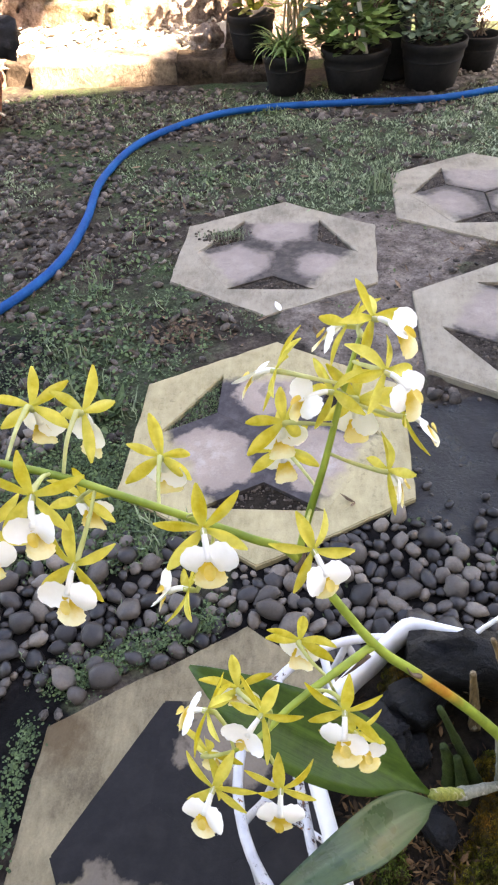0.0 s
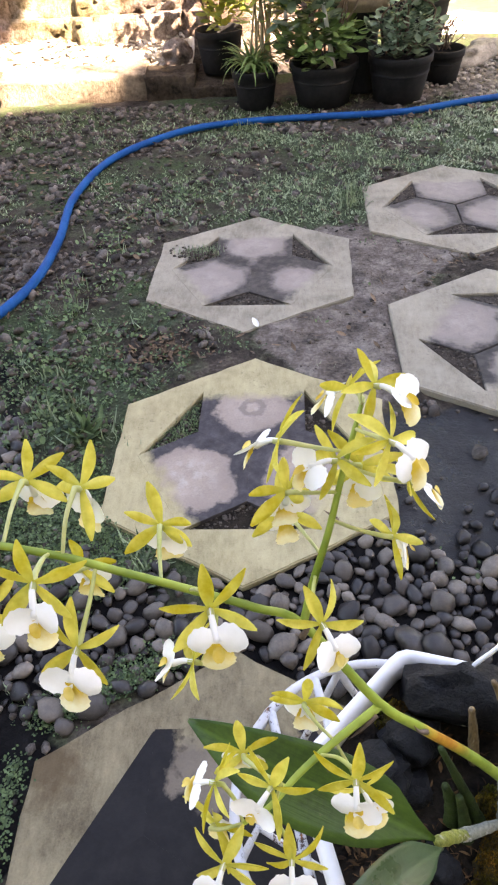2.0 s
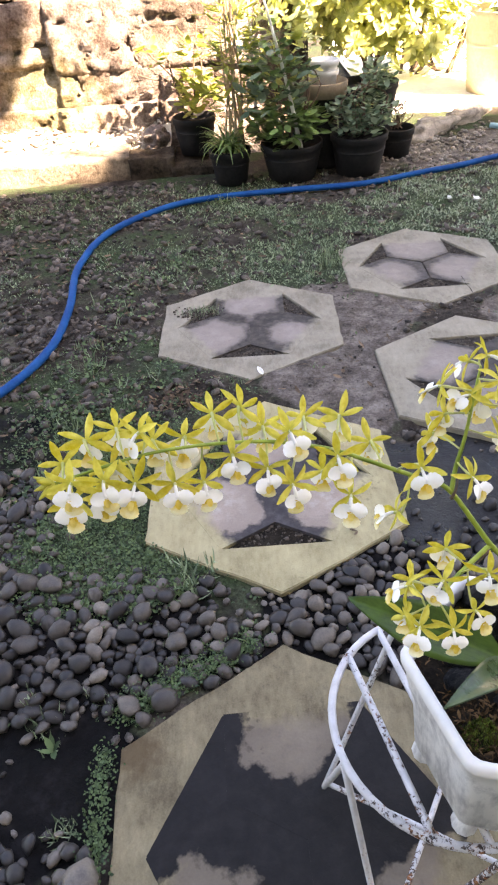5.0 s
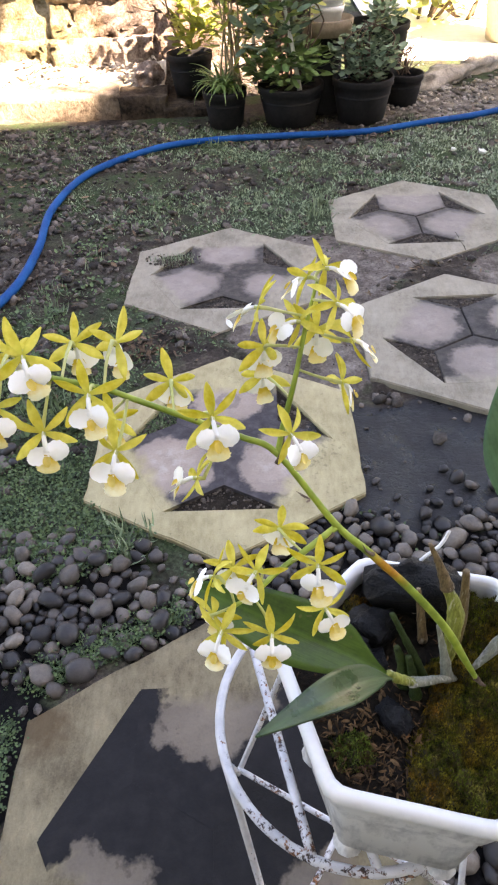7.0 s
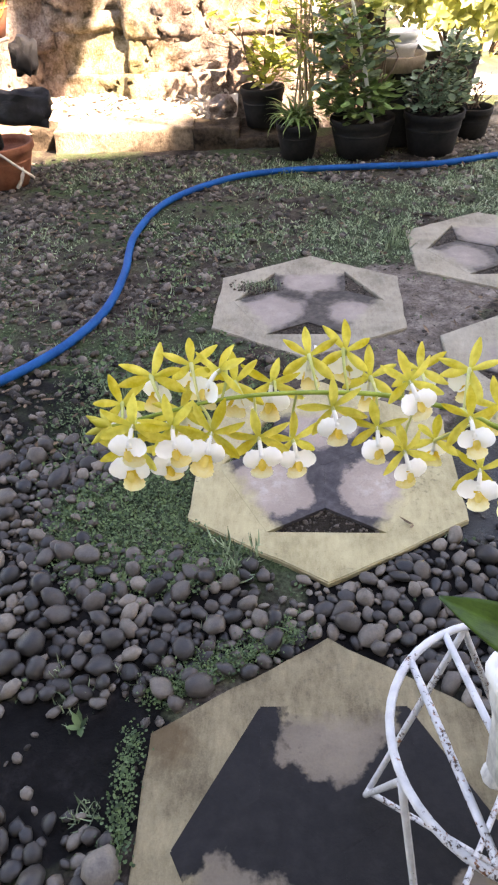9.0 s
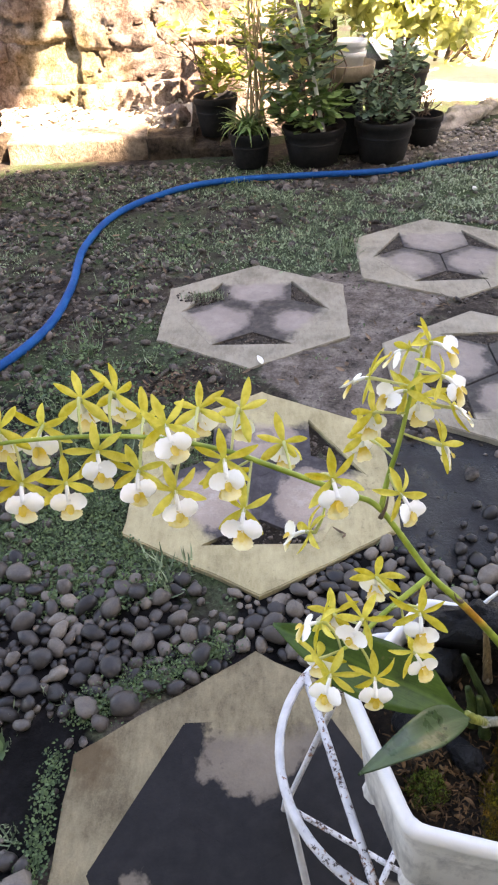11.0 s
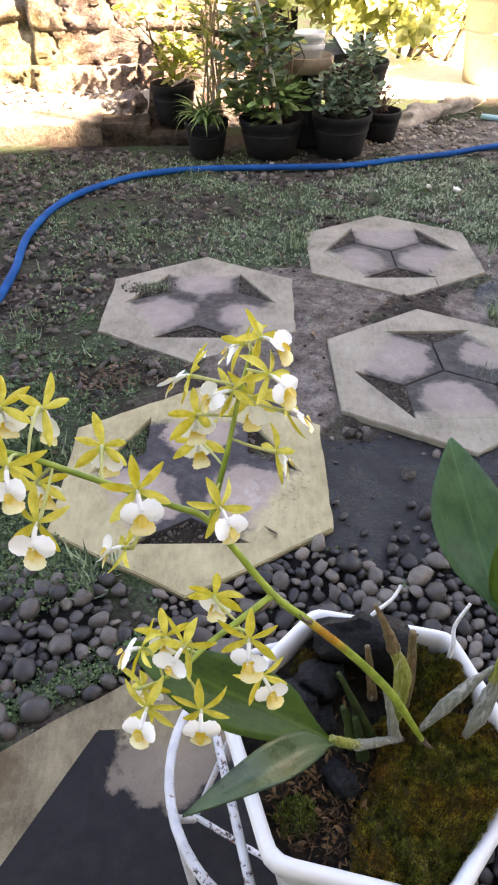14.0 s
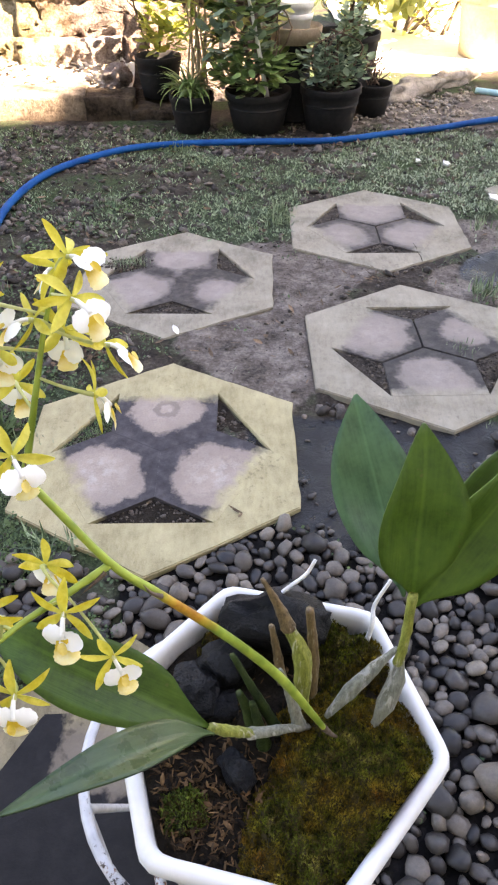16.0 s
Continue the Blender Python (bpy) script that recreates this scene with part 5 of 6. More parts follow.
def flower(at, yaw, pitch, roll, scale, lines):
    """One open flower: pedicel and column, five tepals, a white three-lobed lip."""
    m = pose(*at, 0, 0, yaw) @ pose(0, 0, 0, pitch, 0, 0) @ pose(0, 0, 0, 0, roll, 0) @ Matrix.Scale(scale, 4)
    inv = m.inverted()
    foot = nearest_on(lines, Vector(at))
    back = m @ Vector((0, 0.0020, 0.0004))
    middle = back.lerp(foot, 0.45) + (m.to_3x3() @ Vector((0, 0.0012, 0.0003)))
    line = [inv @ p for p in smooth_line([foot, middle, back], 5)] + [Vector((0, 0.001, 0)), Vector((0, -0.0012, -0.0010))]
    column = tube(line, lambda t: 0.00045 + 0.00035 * t ** 2, 7)
    ob = part("flower", mesh("flower", *column, PEDICEL), orchid, "", ROOT_PLACE @ m)
    part("column", column_mesh, ob, "white column")
    for angle, bend, size in ((0, 1, 0.94), (66, 1, 0.98), (-66, 1, 0.98), (124, 2, 1.0), (-124, 2, 1.0)):   # the two petals are narrower than the sepals
        a = angle + rng.uniform(-7, 7)
        k = max(0, min(3, bend + rng.choice((-1, 0, 0, 1))))
        part("tepal", tepal_meshes[k + 4 * (abs(angle) == 66)], ob, "", pose(0, 0, 0, 0, a, 0) @ pose(0, 0, 0, 90 + rng.uniform(-24, 14), rng.uniform(-16, 16), 0) @ Matrix.Scale(size * rng.uniform(0.88, 1.05), 4))
    lip_place = pose(0, -0.0043, -0.0046, -16, 0, 0)
    for side in (-1, 1):
        part("lip_lobe", lobe_meshes[rng.randrange(3)], ob, "white rounded lip lobe", lip_place @ pose(side * -0.0004, -0.0002, 0, 0, side * 102 + rng.uniform(-10, 10), 0) @ pose(0, 0, 0, 90 + rng.uniform(-14, 14), 0, 0) @ Matrix.Scale(rng.uniform(0.92, 1.05), 4))
    lip = part("mid_lobe", mid_meshes[rng.randrange(2)], ob, "golden cream middle lip lobe", lip_place @ pose(0, -0.0003, -0.0009, 0, 180 + rng.uniform(-10, 10), 0) @ pose(0, 0, 0, 90 + rng.uniform(-14, 6), 0, 0) @ Matrix.Scale(rng.uniform(1.0, 1.2), 4))
    part("callus", callus_mesh, lip, "yellow callus", pose(0, 0.0002, 0.0007))
    return ob


flower((0.0593, -0.6591, 0.5991), 12, -12, -5, 1.08, [stem_line])
flower((0.0518, -0.6556, 0.5691), -100, -20, 0, 1.08, [stem_line])
flower((0.0428, -0.6287, 0.5910), 185, 30, 0, 1.08, [stem_line])
flower((0.0274, -0.6341, 0.6116), 155, 32, 0, 1.08, [stem_line])
flower((0.0227, -0.6601, 0.6104), 2, -12, -8, 1.08, [stem_line])
flower((0.0284, -0.6641, 0.5906), -10, -12, 0, 1.08, [stem_line])
flower((0.0110, -0.6279, 0.6078), 180, 30, 0, 1.08, [stem_line])
flower((0.0030, -0.6521, 0.6196), 12, -12, -11, 1.08, [stem_line])
flower((-0.0074, -0.6594, 0.6057), 0, -12, -1, 1.08, [stem_line])
flower((0.0033, -0.6558, 0.5921), 15, -12, 1, 1.08, [stem_line])
flower((0.0191, -0.6338, 0.5787), 170, 26, 0, 1.08, [stem_line])
flower((-0.0176, -0.6343, 0.6206), 150, 32, 0, 1.08, [stem_line])
flower((-0.0081, -0.6346, 0.6091), 180, 28, 0, 1.08, [stem_line])
flower((-0.0224, -0.6529, 0.6094), 10, -12, -7, 1.08, [stem_line])
flower((-0.0305, -0.6343, 0.6185), 182, 30, 0, 1.08, [stem_line])
flower((-0.0437, -0.6432, 0.6134), -10, -12, -3, 1.08, [stem_line])
flower((-0.0478, -0.6631, 0.6044), 8, -12, -3, 1.08, [stem_line])
flower((-0.0363, -0.6542, 0.5960), 20, -12, 7, 1.08, [stem_line])
flower((-0.0709, -0.6483, 0.6244), 190, 30, 0, 1.08, [stem_line])
flower((-0.0605, -0.6532, 0.6257), -45, -12, 0, 1.08, [stem_line])
flower((-0.0840, -0.6522, 0.6223), 172, 30, 0, 1.08, [stem_line])
flower((-0.0954, -0.6562, 0.6139), 205, 28, 0, 1.08, [stem_line])
flower((-0.0860, -0.6778, 0.6216), -8, -12, 0, 1.08, [stem_line])
flower((-0.0888, -0.6746, 0.6096), 0, -12, 0, 1.08, [stem_line])
flower((-0.0744, -0.6743, 0.6183), 0, -12, -13, 1.08, [stem_line])
flower((-0.0785, -0.6656, 0.6037), 5, -8, 0, 1.08, [stem_line])
flower((-0.0626, -0.6708, 0.6128), 2, -12, 18, 1.08, [stem_line])
flower((-0.0750, -0.6555, 0.6105), 180, 28, 0, 1.08, [stem_line])
flower((-0.0561, -0.6498, 0.6178), 185, 32, 0, 1.08, [stem_line])
flower((0.0841, -0.6563, 0.5886), 30, -12, -4, 1.02, [up_line])
flower((0.0755, -0.6204, 0.5865), 195, 28, 0, 1.02, [up_line])
flower((0.0749, -0.6254, 0.6180), -105, -20, 0, 1.02, [up_line])
flower((0.0885, -0.6271, 0.6129), -75, -40, 0, 1.02, [up_line])
flower((0.0765, -0.6303, 0.6055), 200, 26, 0, 1.02, [up_line])
flower((0.0944, -0.6236, 0.6073), 172, 36, 0, 1.02, [up_line])
flower((0.1025, -0.6335, 0.5920), 110, 5, 0, 1.02, [up_line])
flower((0.1002, -0.6280, 0.6198), 60, -20, 0, 1.02, [up_line])
flower((0.1063, -0.6255, 0.6038), 95, -16, 0, 1.02, [up_line])
flower((0.0922, -0.6083, 0.6192), -120, -14, 0, 1.02, [up_line])
flower((0.0975, -0.6151, 0.6258), 62, -40, 0, 1.02, [up_line])
flower((0.0800, -0.6499, 0.5345), 170, 28, 0, 1.08, [low_line])
flower((0.0928, -0.6742, 0.5430), 0, -12, 0, 1.08, [low_line])
flower((0.0979, -0.6592, 0.4945), 25, -8, -14, 1.08, [low_line])
flower((0.0712, -0.6763, 0.5428), -35, -12, 9, 1.08, [low_line])
flower((0.0555, -0.6734, 0.5364), -100, -16, 0, 1.08, [low_line])
flower((0.0583, -0.6902, 0.5274), -15, -12, 7, 1.08, [low_line])
flower((0.0758, -0.6865, 0.5188), 0, -12, 0, 1.08, [low_line])
flower((0.0542, -0.6788, 0.5205), 150, 24, 0, 1.08, [low_line])
flower((0.0618, -0.6614, 0.5252), 190, 28, 0, 1.08, [low_line])
for k in range(6):
    part("bud", bud_mesh, orchid, "slim half-open yellow-green bud", ROOT_PLACE @ pose(-0.0955 - 0.001 * (k % 2), -0.671, 0.6155, 0, -128 + 17 * k, 60 * (k % 3) - 60) @ Matrix.Scale(0.85 + 0.08 * (k % 3), 4))


def strap(root, tip, width, facing, label="", sag=0.0, material=None, fold=0.26, shape=None, thick=0.0011):
    """A thick orchid leaf from root to tip, its upper face towards 'facing'."""
    root, tip, facing = Vector(root), Vector(tip), Vector(facing)
    y = (tip - root)
    length = y.length
    y.normalize()
    z = (facing - y * facing.dot(y)).normalized()
    x = y.cross(z)
    m = Matrix((x, y, z)).transposed().to_4x4()
    m.translation = root
    verts, faces = blade(length, width, shape or (lambda t: max(0.03, math.sin(math.pi * (0.02 + 0.97 * t ** 0.95)) ** 0.92 * min(1.0, 0.25 + 3.2 * t))), 18, 4, 0.10, 0, fold, thick)
    curl = 0.0012 * (1 if length > 0.09 else -1)
    verts = [v + Vector((curl * math.sin(7 * v.y / length), 0, sag * math.sin(math.pi * v.y / length) + 0.0008 * math.sin(11 * v.y / length + 60 * v.x))) for v in verts]
    return part("leaf", mesh("leaf", verts, faces, material or ORCHID_LEAF), orchid, label, ROOT_PLACE @ m)


strap((0.130, -0.6575, 0.436), (0.035, -0.6295, 0.473), 0.031, (0.15, -0.6, 1), "broad dark green leaf", 0.006)
strap((0.132, -0.660, 0.436), (0.070, -0.7100, 0.489), 0.0165, (-0.2, -0.2, 1), "leathery grey-green leaf with a pale sheen", 0.009, ORCHID_LEAF_DUSKY)
strap((0.2120, -0.619, 0.472), (0.1945, -0.5470, 0.5250), 0.0375, (-0.15, -1, 0.5), "upright bluish green leaf", -0.003, ORCHID_LEAF_BLUE)
strap((0.2125, -0.626, 0.481), (0.2115, -0.603, 0.5535), 0.033, (0.0, -1, 0.3), "upright olive green leaf", 0.003, ORCHID_LEAF_OLIVE)
strap((0.2150, -0.623, 0.470), (0.258, -0.596, 0.536), 0.034, (0.1, -1, 0.5), "broad olive green leaf", 0.003, ORCHID_LEAF_OLIVE)
strap((0.2155, -0.621, 0.470), (0.272, -0.570, 0.528), 0.033, (0.2, -0.8, 0.6), "green leaf behind the others", 0.003)


def bulb(points, radius, material, label):
    orchid_part("pseudobulb", *tube(smooth_line(points, 10), lambda t: radius(t) * (1 + 0.13 * math.exp(-(((t * 3.4 + 0.3) % 1 - 0.5) / 0.09) ** 2)), 12, False, 0.14), material, None, label)   # ringed where old sheaths sat


DRY_TIP = papery_material("shrivelled_brown_sheath", (0.06, 0.038, 0.018), (0.24, 0.16, 0.08), (0.36, 0.32, 0.25), 0.60)
SHOOT_GREEN = grained("dark_green_shoot", (0.007, 0.015, 0.003), (0.036, 0.058, 0.012), 170, 0.65, 0.5, 0.001, 0.2)
SHEATH_GREEN = papery_material("green_bulb_with_papery_skin", (0.105, 0.120, 0.018), (0.32, 0.33, 0.075), (0.43, 0.41, 0.29), 0.61)
bulb([(0.177, -0.632, 0.384), (0.164, -0.639, 0.396), (0.1455, -0.6475, 0.409)], lambda t: 0.0014 + 0.0014 * t, DRY_SHEATH, "thin grey pseudobulb bearing two leaves")
bulb([(0.148, -0.6465, 0.407), (0.138, -0.652, 0.421), (0.130, -0.658, 0.437)], lambda t: 0.0020 + 0.0005 * math.sin(math.pi * t), SHEATH_GREEN, "yellow-green leaf sheath")
bulb([(0.183, -0.633, 0.396), (0.192, -0.631, 0.414), (0.203, -0.629, 0.434), (0.210, -0.630, 0.450)], lambda t: 0.0012 + 0.0023 * math.sin(math.pi * min(1, 0.1 + t * 0.9)) ** 2, DRY_SHEATH, "grey papery pseudobulb")
bulb([(0.205, -0.637, 0.392), (0.209, -0.635, 0.410), (0.2125, -0.632, 0.430), (0.212, -0.630, 0.450)], lambda t: 0.0014 + 0.0029 * math.sin(math.pi * min(1, 0.08 + t * 0.9)) ** 2, DRY_SHEATH, "fat grey papery pseudobulb")
bulb([(0.2115, -0.631, 0.440), (0.2125, -0.630, 0.455), (0.2125, -0.6270, 0.485)], lambda t: 0.0022 * (1 - 0.1 * t), SHEATH_GREEN, "yellow-green leaf sheath")
bulb([(0.172, -0.624, 0.390), (0.1715, -0.623, 0.412), (0.170, -0.622, 0.434), (0.163, -0.619, 0.452)], lambda t: 0.0018 + 0.0026 * math.sin(math.pi * min(1, 0.15 + t * 0.75)) ** 1.5, SHEATH_GREEN, "old yellow-green leafless pseudobulb")
bulb([(0.164, -0.6195, 0.450), (0.159, -0.617, 0.464), (0.152, -0.615, 0.480)], lambda t: 0.0034 * (1 - 0.75 * t), DRY_TIP, "shrivelled brown tip")
bulb([(0.176, -0.618, 0.390), (0.177, -0.617, 0.415), (0.175, -0.616, 0.440), (0.173, -0.615, 0.458)], lambda t: 0.0034 * (1 - 0.5 * t), DRY_TIP, "dry brown leaf sheath")
bulb([(0.170, -0.634, 0.388), (0.166, -0.632, 0.408), (0.160, -0.629, 0.432)], lambda t: 0.0036 * (1 - 0.7 * t), DRY_SHEATH, "short dry stump")
bulb([(0.160, -0.633, 0.380), (0.150, -0.628, 0.405), (0.138, -0.620, 0.430)], lambda t: 0.0026 * (1 - 0.75 * t) + 0.0006, SHOOT_GREEN, "young green shoot")
bulb([(0.148, -0.633, 0.380), (0.145, -0.631, 0.398), (0.141, -0.629, 0.412)], lambda t: 0.0034 * (1 - 0.7 * t) + 0.0006, SHOOT_GREEN, "young green shoot")
bulb([(0.163, -0.606, 0.380), (0.160, -0.601, 0.402), (0.157, -0.598, 0.420)], lambda t: 0.0024 * (1 - 0.7 * t) + 0.0006, DRY_TIP, "short dry stump")
bulb([(0.153, -0.640, 0.380), (0.150, -0.636, 0.396), (0.147, -0.632, 0.408)], lambda t: 0.0030 * (1 - 0.7 * t) + 0.0006, SHOOT_GREEN, "young green shoot")
for points in ([(0.160, -0.590, 0.385), (0.163, -0.583, 0.402), (0.162, -0.575, 0.412), (0.176, -0.566, 0.418), (0.182, -0.560, 0.424)], [(0.207, -0.590, 0.380), (0.212, -0.583, 0.396), (0.214, -0.574, 0.402), (0.222, -0.568, 0.416)]):
    orchid_part("root", *tube(smooth_line(points, 5), lambda t: 0.0016 - 0.0006 * t, 7), ROOT, None, "silvery dry aerial root")

# ---- the terrace wall and its kerb ----
wall = thing("wall_north", "rough sunlit sandstone garden wall with moss", "garden wall", pose(0, 0, 0), kind="structure")
backing = bmesh.new()
bmesh.ops.create_cube(backing, size=1.0, matrix=Matrix.LocRotScale((-1.25, 2.42, 0.25), None, (3.1, 0.35, 0.54)))
part("backing", finished("backing", backing, MORTAR), wall, "dark earth behind the stones")
SLABS = ((-2.6, -1.9, -0.03, 0.28), (-1.9, -1.32, -0.03, 0.25), (-1.32, -0.98, -0.03, 0.30), (-0.98, -0.70, -0.03, 0.20), (-0.98, -0.71, 0.20, 0.36), (-1.0, -0.70, 0.36, 0.56), (-0.70, -0.22, -0.03, 0.20), (-0.69, -0.30, 0.205, 0.325),
         (-0.695, -0.45, 0.33, 0.56), (-0.445, -0.05, 0.33, 0.56), (-0.22, 0.2, -0.03, 0.16), (-0.29, 0.2, 0.165, 0.31), (-0.05, 0.2, 0.32, 0.56), (-1.32, -1.01, 0.30, 0.56), (-1.9, -1.32, 0.26, 0.56), (-2.6, -1.9, 0.29, 0.56))
for n, (x0, x1, z0, z1) in enumerate(SLABS):
    part("stone_block", rock_slab("stone_block", x1 - x0 + 0.03, z1 - z0 + 0.022, 0.22, 100 + n, WALL_STONE), wall, "", pose((x0 + x1) / 2, 2.07 + 0.07 * (z0 + z1) + rng.uniform(-0.022, 0.022), (z0 + z1) / 2, -4, 0, rng.uniform(-2, 2)))
x, seed = -3.0, 150
while x < 0.1:
    w = rng.uniform(0.3, 0.55)
    seed += 1
    part("stone_block", rock_slab("stone_block", w - 0.006, rng.uniform(0.34, 0.44), 0.3, seed, WALL_STONE), wall, "", pose(x + w / 2, 2.6 + rng.uniform(-0.04, 0.04), 0.72, 0, rng.uniform(-2, 2), rng.uniform(-4, 4)))
    x += w
terrace = bmesh.new()
bmesh.ops.create_grid(terrace, x_segments=60, y_segments=20, size=0.5)
for v in terrace.verts:
    v.co = Vector((-1.25 + v.co.x * 3.1, 3.3 + v.co.y * 2.2, 0.53 + 0.03 * noise.noise(Vector((v.co.x * 12, v.co.y * 8, 0)))))
thing("terrace_ground", "raised earth terrace behind the wall", "ground", kind="structure", data=finished("terrace_ground", terrace, SOIL, True))
kerb = thing("kerb", "low sandstone kerb at the foot of the wall", "kerb", pose(0, 0, 0), kind="structure")
# the last three pieces are coloured dark for the shade lying on them
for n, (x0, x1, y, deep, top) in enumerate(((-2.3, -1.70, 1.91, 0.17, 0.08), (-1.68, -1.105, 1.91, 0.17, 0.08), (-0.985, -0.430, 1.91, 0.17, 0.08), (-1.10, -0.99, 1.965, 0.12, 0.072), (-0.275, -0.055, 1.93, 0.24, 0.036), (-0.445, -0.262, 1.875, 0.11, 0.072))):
    part("kerb_stone", boulder("kerb_stone", (x1 - x0, deep, 0.105), 200 + n, SHADED_BANK if n > 2 else KERB_STONE, 9, 0.016), kerb, "", pose((x0 + x1) / 2, y, top - 0.053, 2, 0, rng.uniform(-1, 1)))
slope = bmesh.new()
bmesh.ops.create_grid(slope, x_segments=90, y_segments=12, size=0.5)
for v in slope.verts:
    u, t = v.co.x, v.co.y + 0.5
    v.co = Vector((-1.33 + u * 2.1, 1.90 + 0.30 * t, 0.05 + 0.13 * t ** 1.1 + 0.02 * noise.fractal(Vector((u * 22, t * 4, 0)), 0.8, 2, 4)))
part("debris_slope", finished("debris_slope", slope, PALE_RUBBLE, True), kerb, "pale crumbled sandstone between kerb and wall")
debris = Heap()
for _ in range(2200):
    x, t = rng.uniform(-2.2, -0.30), rng.random()
    r = min(0.018, 0.0025 + rng.expovariate(1 / 0.0035))
    debris.put(*gravel_shapes[rng.randrange(10)], pose(x, 1.93 + 0.18 * t, 0.058 + 0.085 * t ** 1.1 + r * 0.3, rng.uniform(-40, 40), rng.uniform(-40, 40), rng.uniform(0, 360)) @ Matrix.Diagonal((r * 1.4, r, r * 0.7, 1)))
tagged(part("debris", debris.mesh("debris", PALE_RUBBLE, False), kerb, "broken sandstone bits"), kind="stuff")
for n, (x, y, sx, sy, sz, z) in enumerate(((-0.335, 1.97, 0.09, 0.07, 0.06, 0.10), (0.80, 2.13, 0.30, 0.10, 0.05, 0.006), (1.02, 2.33, 0.32, 0.10, 0.055, 0.006))):
    thing("rock", "flat grey-brown kerb rock half sunk in the ground" if n else "pale broken sandstone rock below the wall", "rock", pose(x, y, z, rng.uniform(-8, 8), rng.uniform(-6, 6), 42 if n else rng.uniform(-10, 10)), "rocks by the wall", data=mesh("rock", *rough_lump((sx * 1.25, sy * 1.6, sz * 1.7), 300 + n), RUBBLE if n > 0 else WALL_STONE))
rubble = Heap()
for _ in range(700):
    x, y = rng.gauss(0.78, 0.2), rng.gauss(1.95, 0.16)
    r = rng.uniform(0.004, 0.012)
    rubble.put(*gravel_shapes[rng.randrange(10)], pose(x, y, GROUND + r * 0.3, rng.uniform(-30, 30), 0, rng.uniform(0, 360)) @ Matrix.Scale(r, 4))
thing("rubble", "loose brown-grey stones beside the flat rock", "rubble", kind="stuff", data=rubble.mesh("rubble", RUBBLE))
yard = bmesh.new()
bmesh.ops.create_grid(yard, x_segments=40, y_segments=40, size=0.5)
for v in yard.verts:
    wide_ = v.co.copy()
    v.co = Vector((2.95 + wide_.x * 4.6, 4.75 + wide_.y * 4.7 + 0.10 * noise.noise(Vector((wide_.x * 9, wide_.y * 9, 2))), -0.06 if wide_.y < -0.499 else 0.004 + 0.004 * noise.noise(Vector((wide_.x * 30, wide_.y * 30, 0)))))
thing("pavement", "pale sunlit concrete yard", "pavement", kind="structure", data=finished("pavement", yard, PALE_GROUND, True))


# ---- potted plants ----
def pot_form(r, h, lip=0.006, foot=0.76):
    return [(r * foot * 0.9, 0.0), (r * foot, 0.002), (r * (foot + (1 - foot) * 0.58), h * 0.58), (r * (foot + (1 - foot) * 0.6), h * 0.598), (r * (foot + (1 - foot) * 0.605) + 0.0015, h * 0.602), (r * (foot + (1 - foot) * 0.63) + 0.0015, h * 0.628), (r * (foot + (1 - foot) * 0.635), h * 0.632), (r * (foot + (1 - foot) * 0.65), h * 0.65), (r * 0.985 - lip * 0.6, h - 0.024), (r, h - 0.022), (r * 1.005, h - 0.004), (r, h), (r - lip, h), (r - lip - 0.002, h - 0.02), (r * 0.9, h - 0.03)]


def foliage(heap, centre, radii, count, size, shape=oval, width=0.55, droop=(0, 60), inner=0.25):
    """Leaves strewn through an uneven round crown."""
    forms = [blade(1.0, width, shape, 5, 1, 0.2, b) for b in (0.2, 0.7, 1.1)]
    for _ in range(count):
        d = Vector((rng.gauss(0, 1), rng.gauss(0, 1), rng.gauss(0, 1))).normalized()
        bulge = 1 + 0.35 * noise.noise(d * 2.2 + Vector(centre))
        p = Vector(centre) + Vector((d.x * radii[0], d.y * radii[1], d.z * radii[2])) * (inner + (1 - inner) * rng.random() ** 0.6) * bulge
        yaw = math.degrees(math.atan2(d.y, d.x)) - 90 + rng.uniform(-50, 50)
        heap.put(*forms[rng.randrange(3)], Matrix.Translation(p) @ pose(0, 0, 0, 0, 0, yaw) @ pose(0, 0, 0, -rng.uniform(*droop) + 25, rng.uniform(-30, 30), 0) @ Matrix.Scale(size * rng.uniform(0.6, 1.25), 4))


def rosettes(heap, centre, radii, count, size, width=0.4):
    """Whorls of broad leaves at the ends of twigs."""
    forms = [blade(1.0, width, lambda t: max(0.04, math.sin(math.pi * (0.04 + 0.94 * t ** 1.25)) ** 0.8), 6, 1, 0.15, b, 0.2) for b in (-0.5, -0.9, -1.3)]
    for _ in range(count):
        d = Vector((rng.gauss(0, 1), rng.gauss(0, 1), rng.gauss(0, 1))).normalized()
        p = Vector(centre) + Vector((d.x * radii[0], d.y * radii[1], d.z * radii[2])) * (0.3 + 0.7 * rng.random() ** 0.5) * (1 + 0.3 * noise.noise(d * 2.5))
        axis = (d + Vector((0, -0.2, 0.8))).normalized()
        base = Matrix.Translation(p) @ Vector((0, 0, 1)).rotation_difference(axis).to_matrix().to_4x4()
        for k in range(rng.randint(6, 9)):
            heap.put(*forms[rng.randrange(3)], base @ pose(0, 0, 0, 0, 0, 137.5 * k) @ pose(0, 0, 0, rng.uniform(15, 60), 0, 0) @ Matrix.Scale(size * rng.uniform(0.7, 1.15), 4))


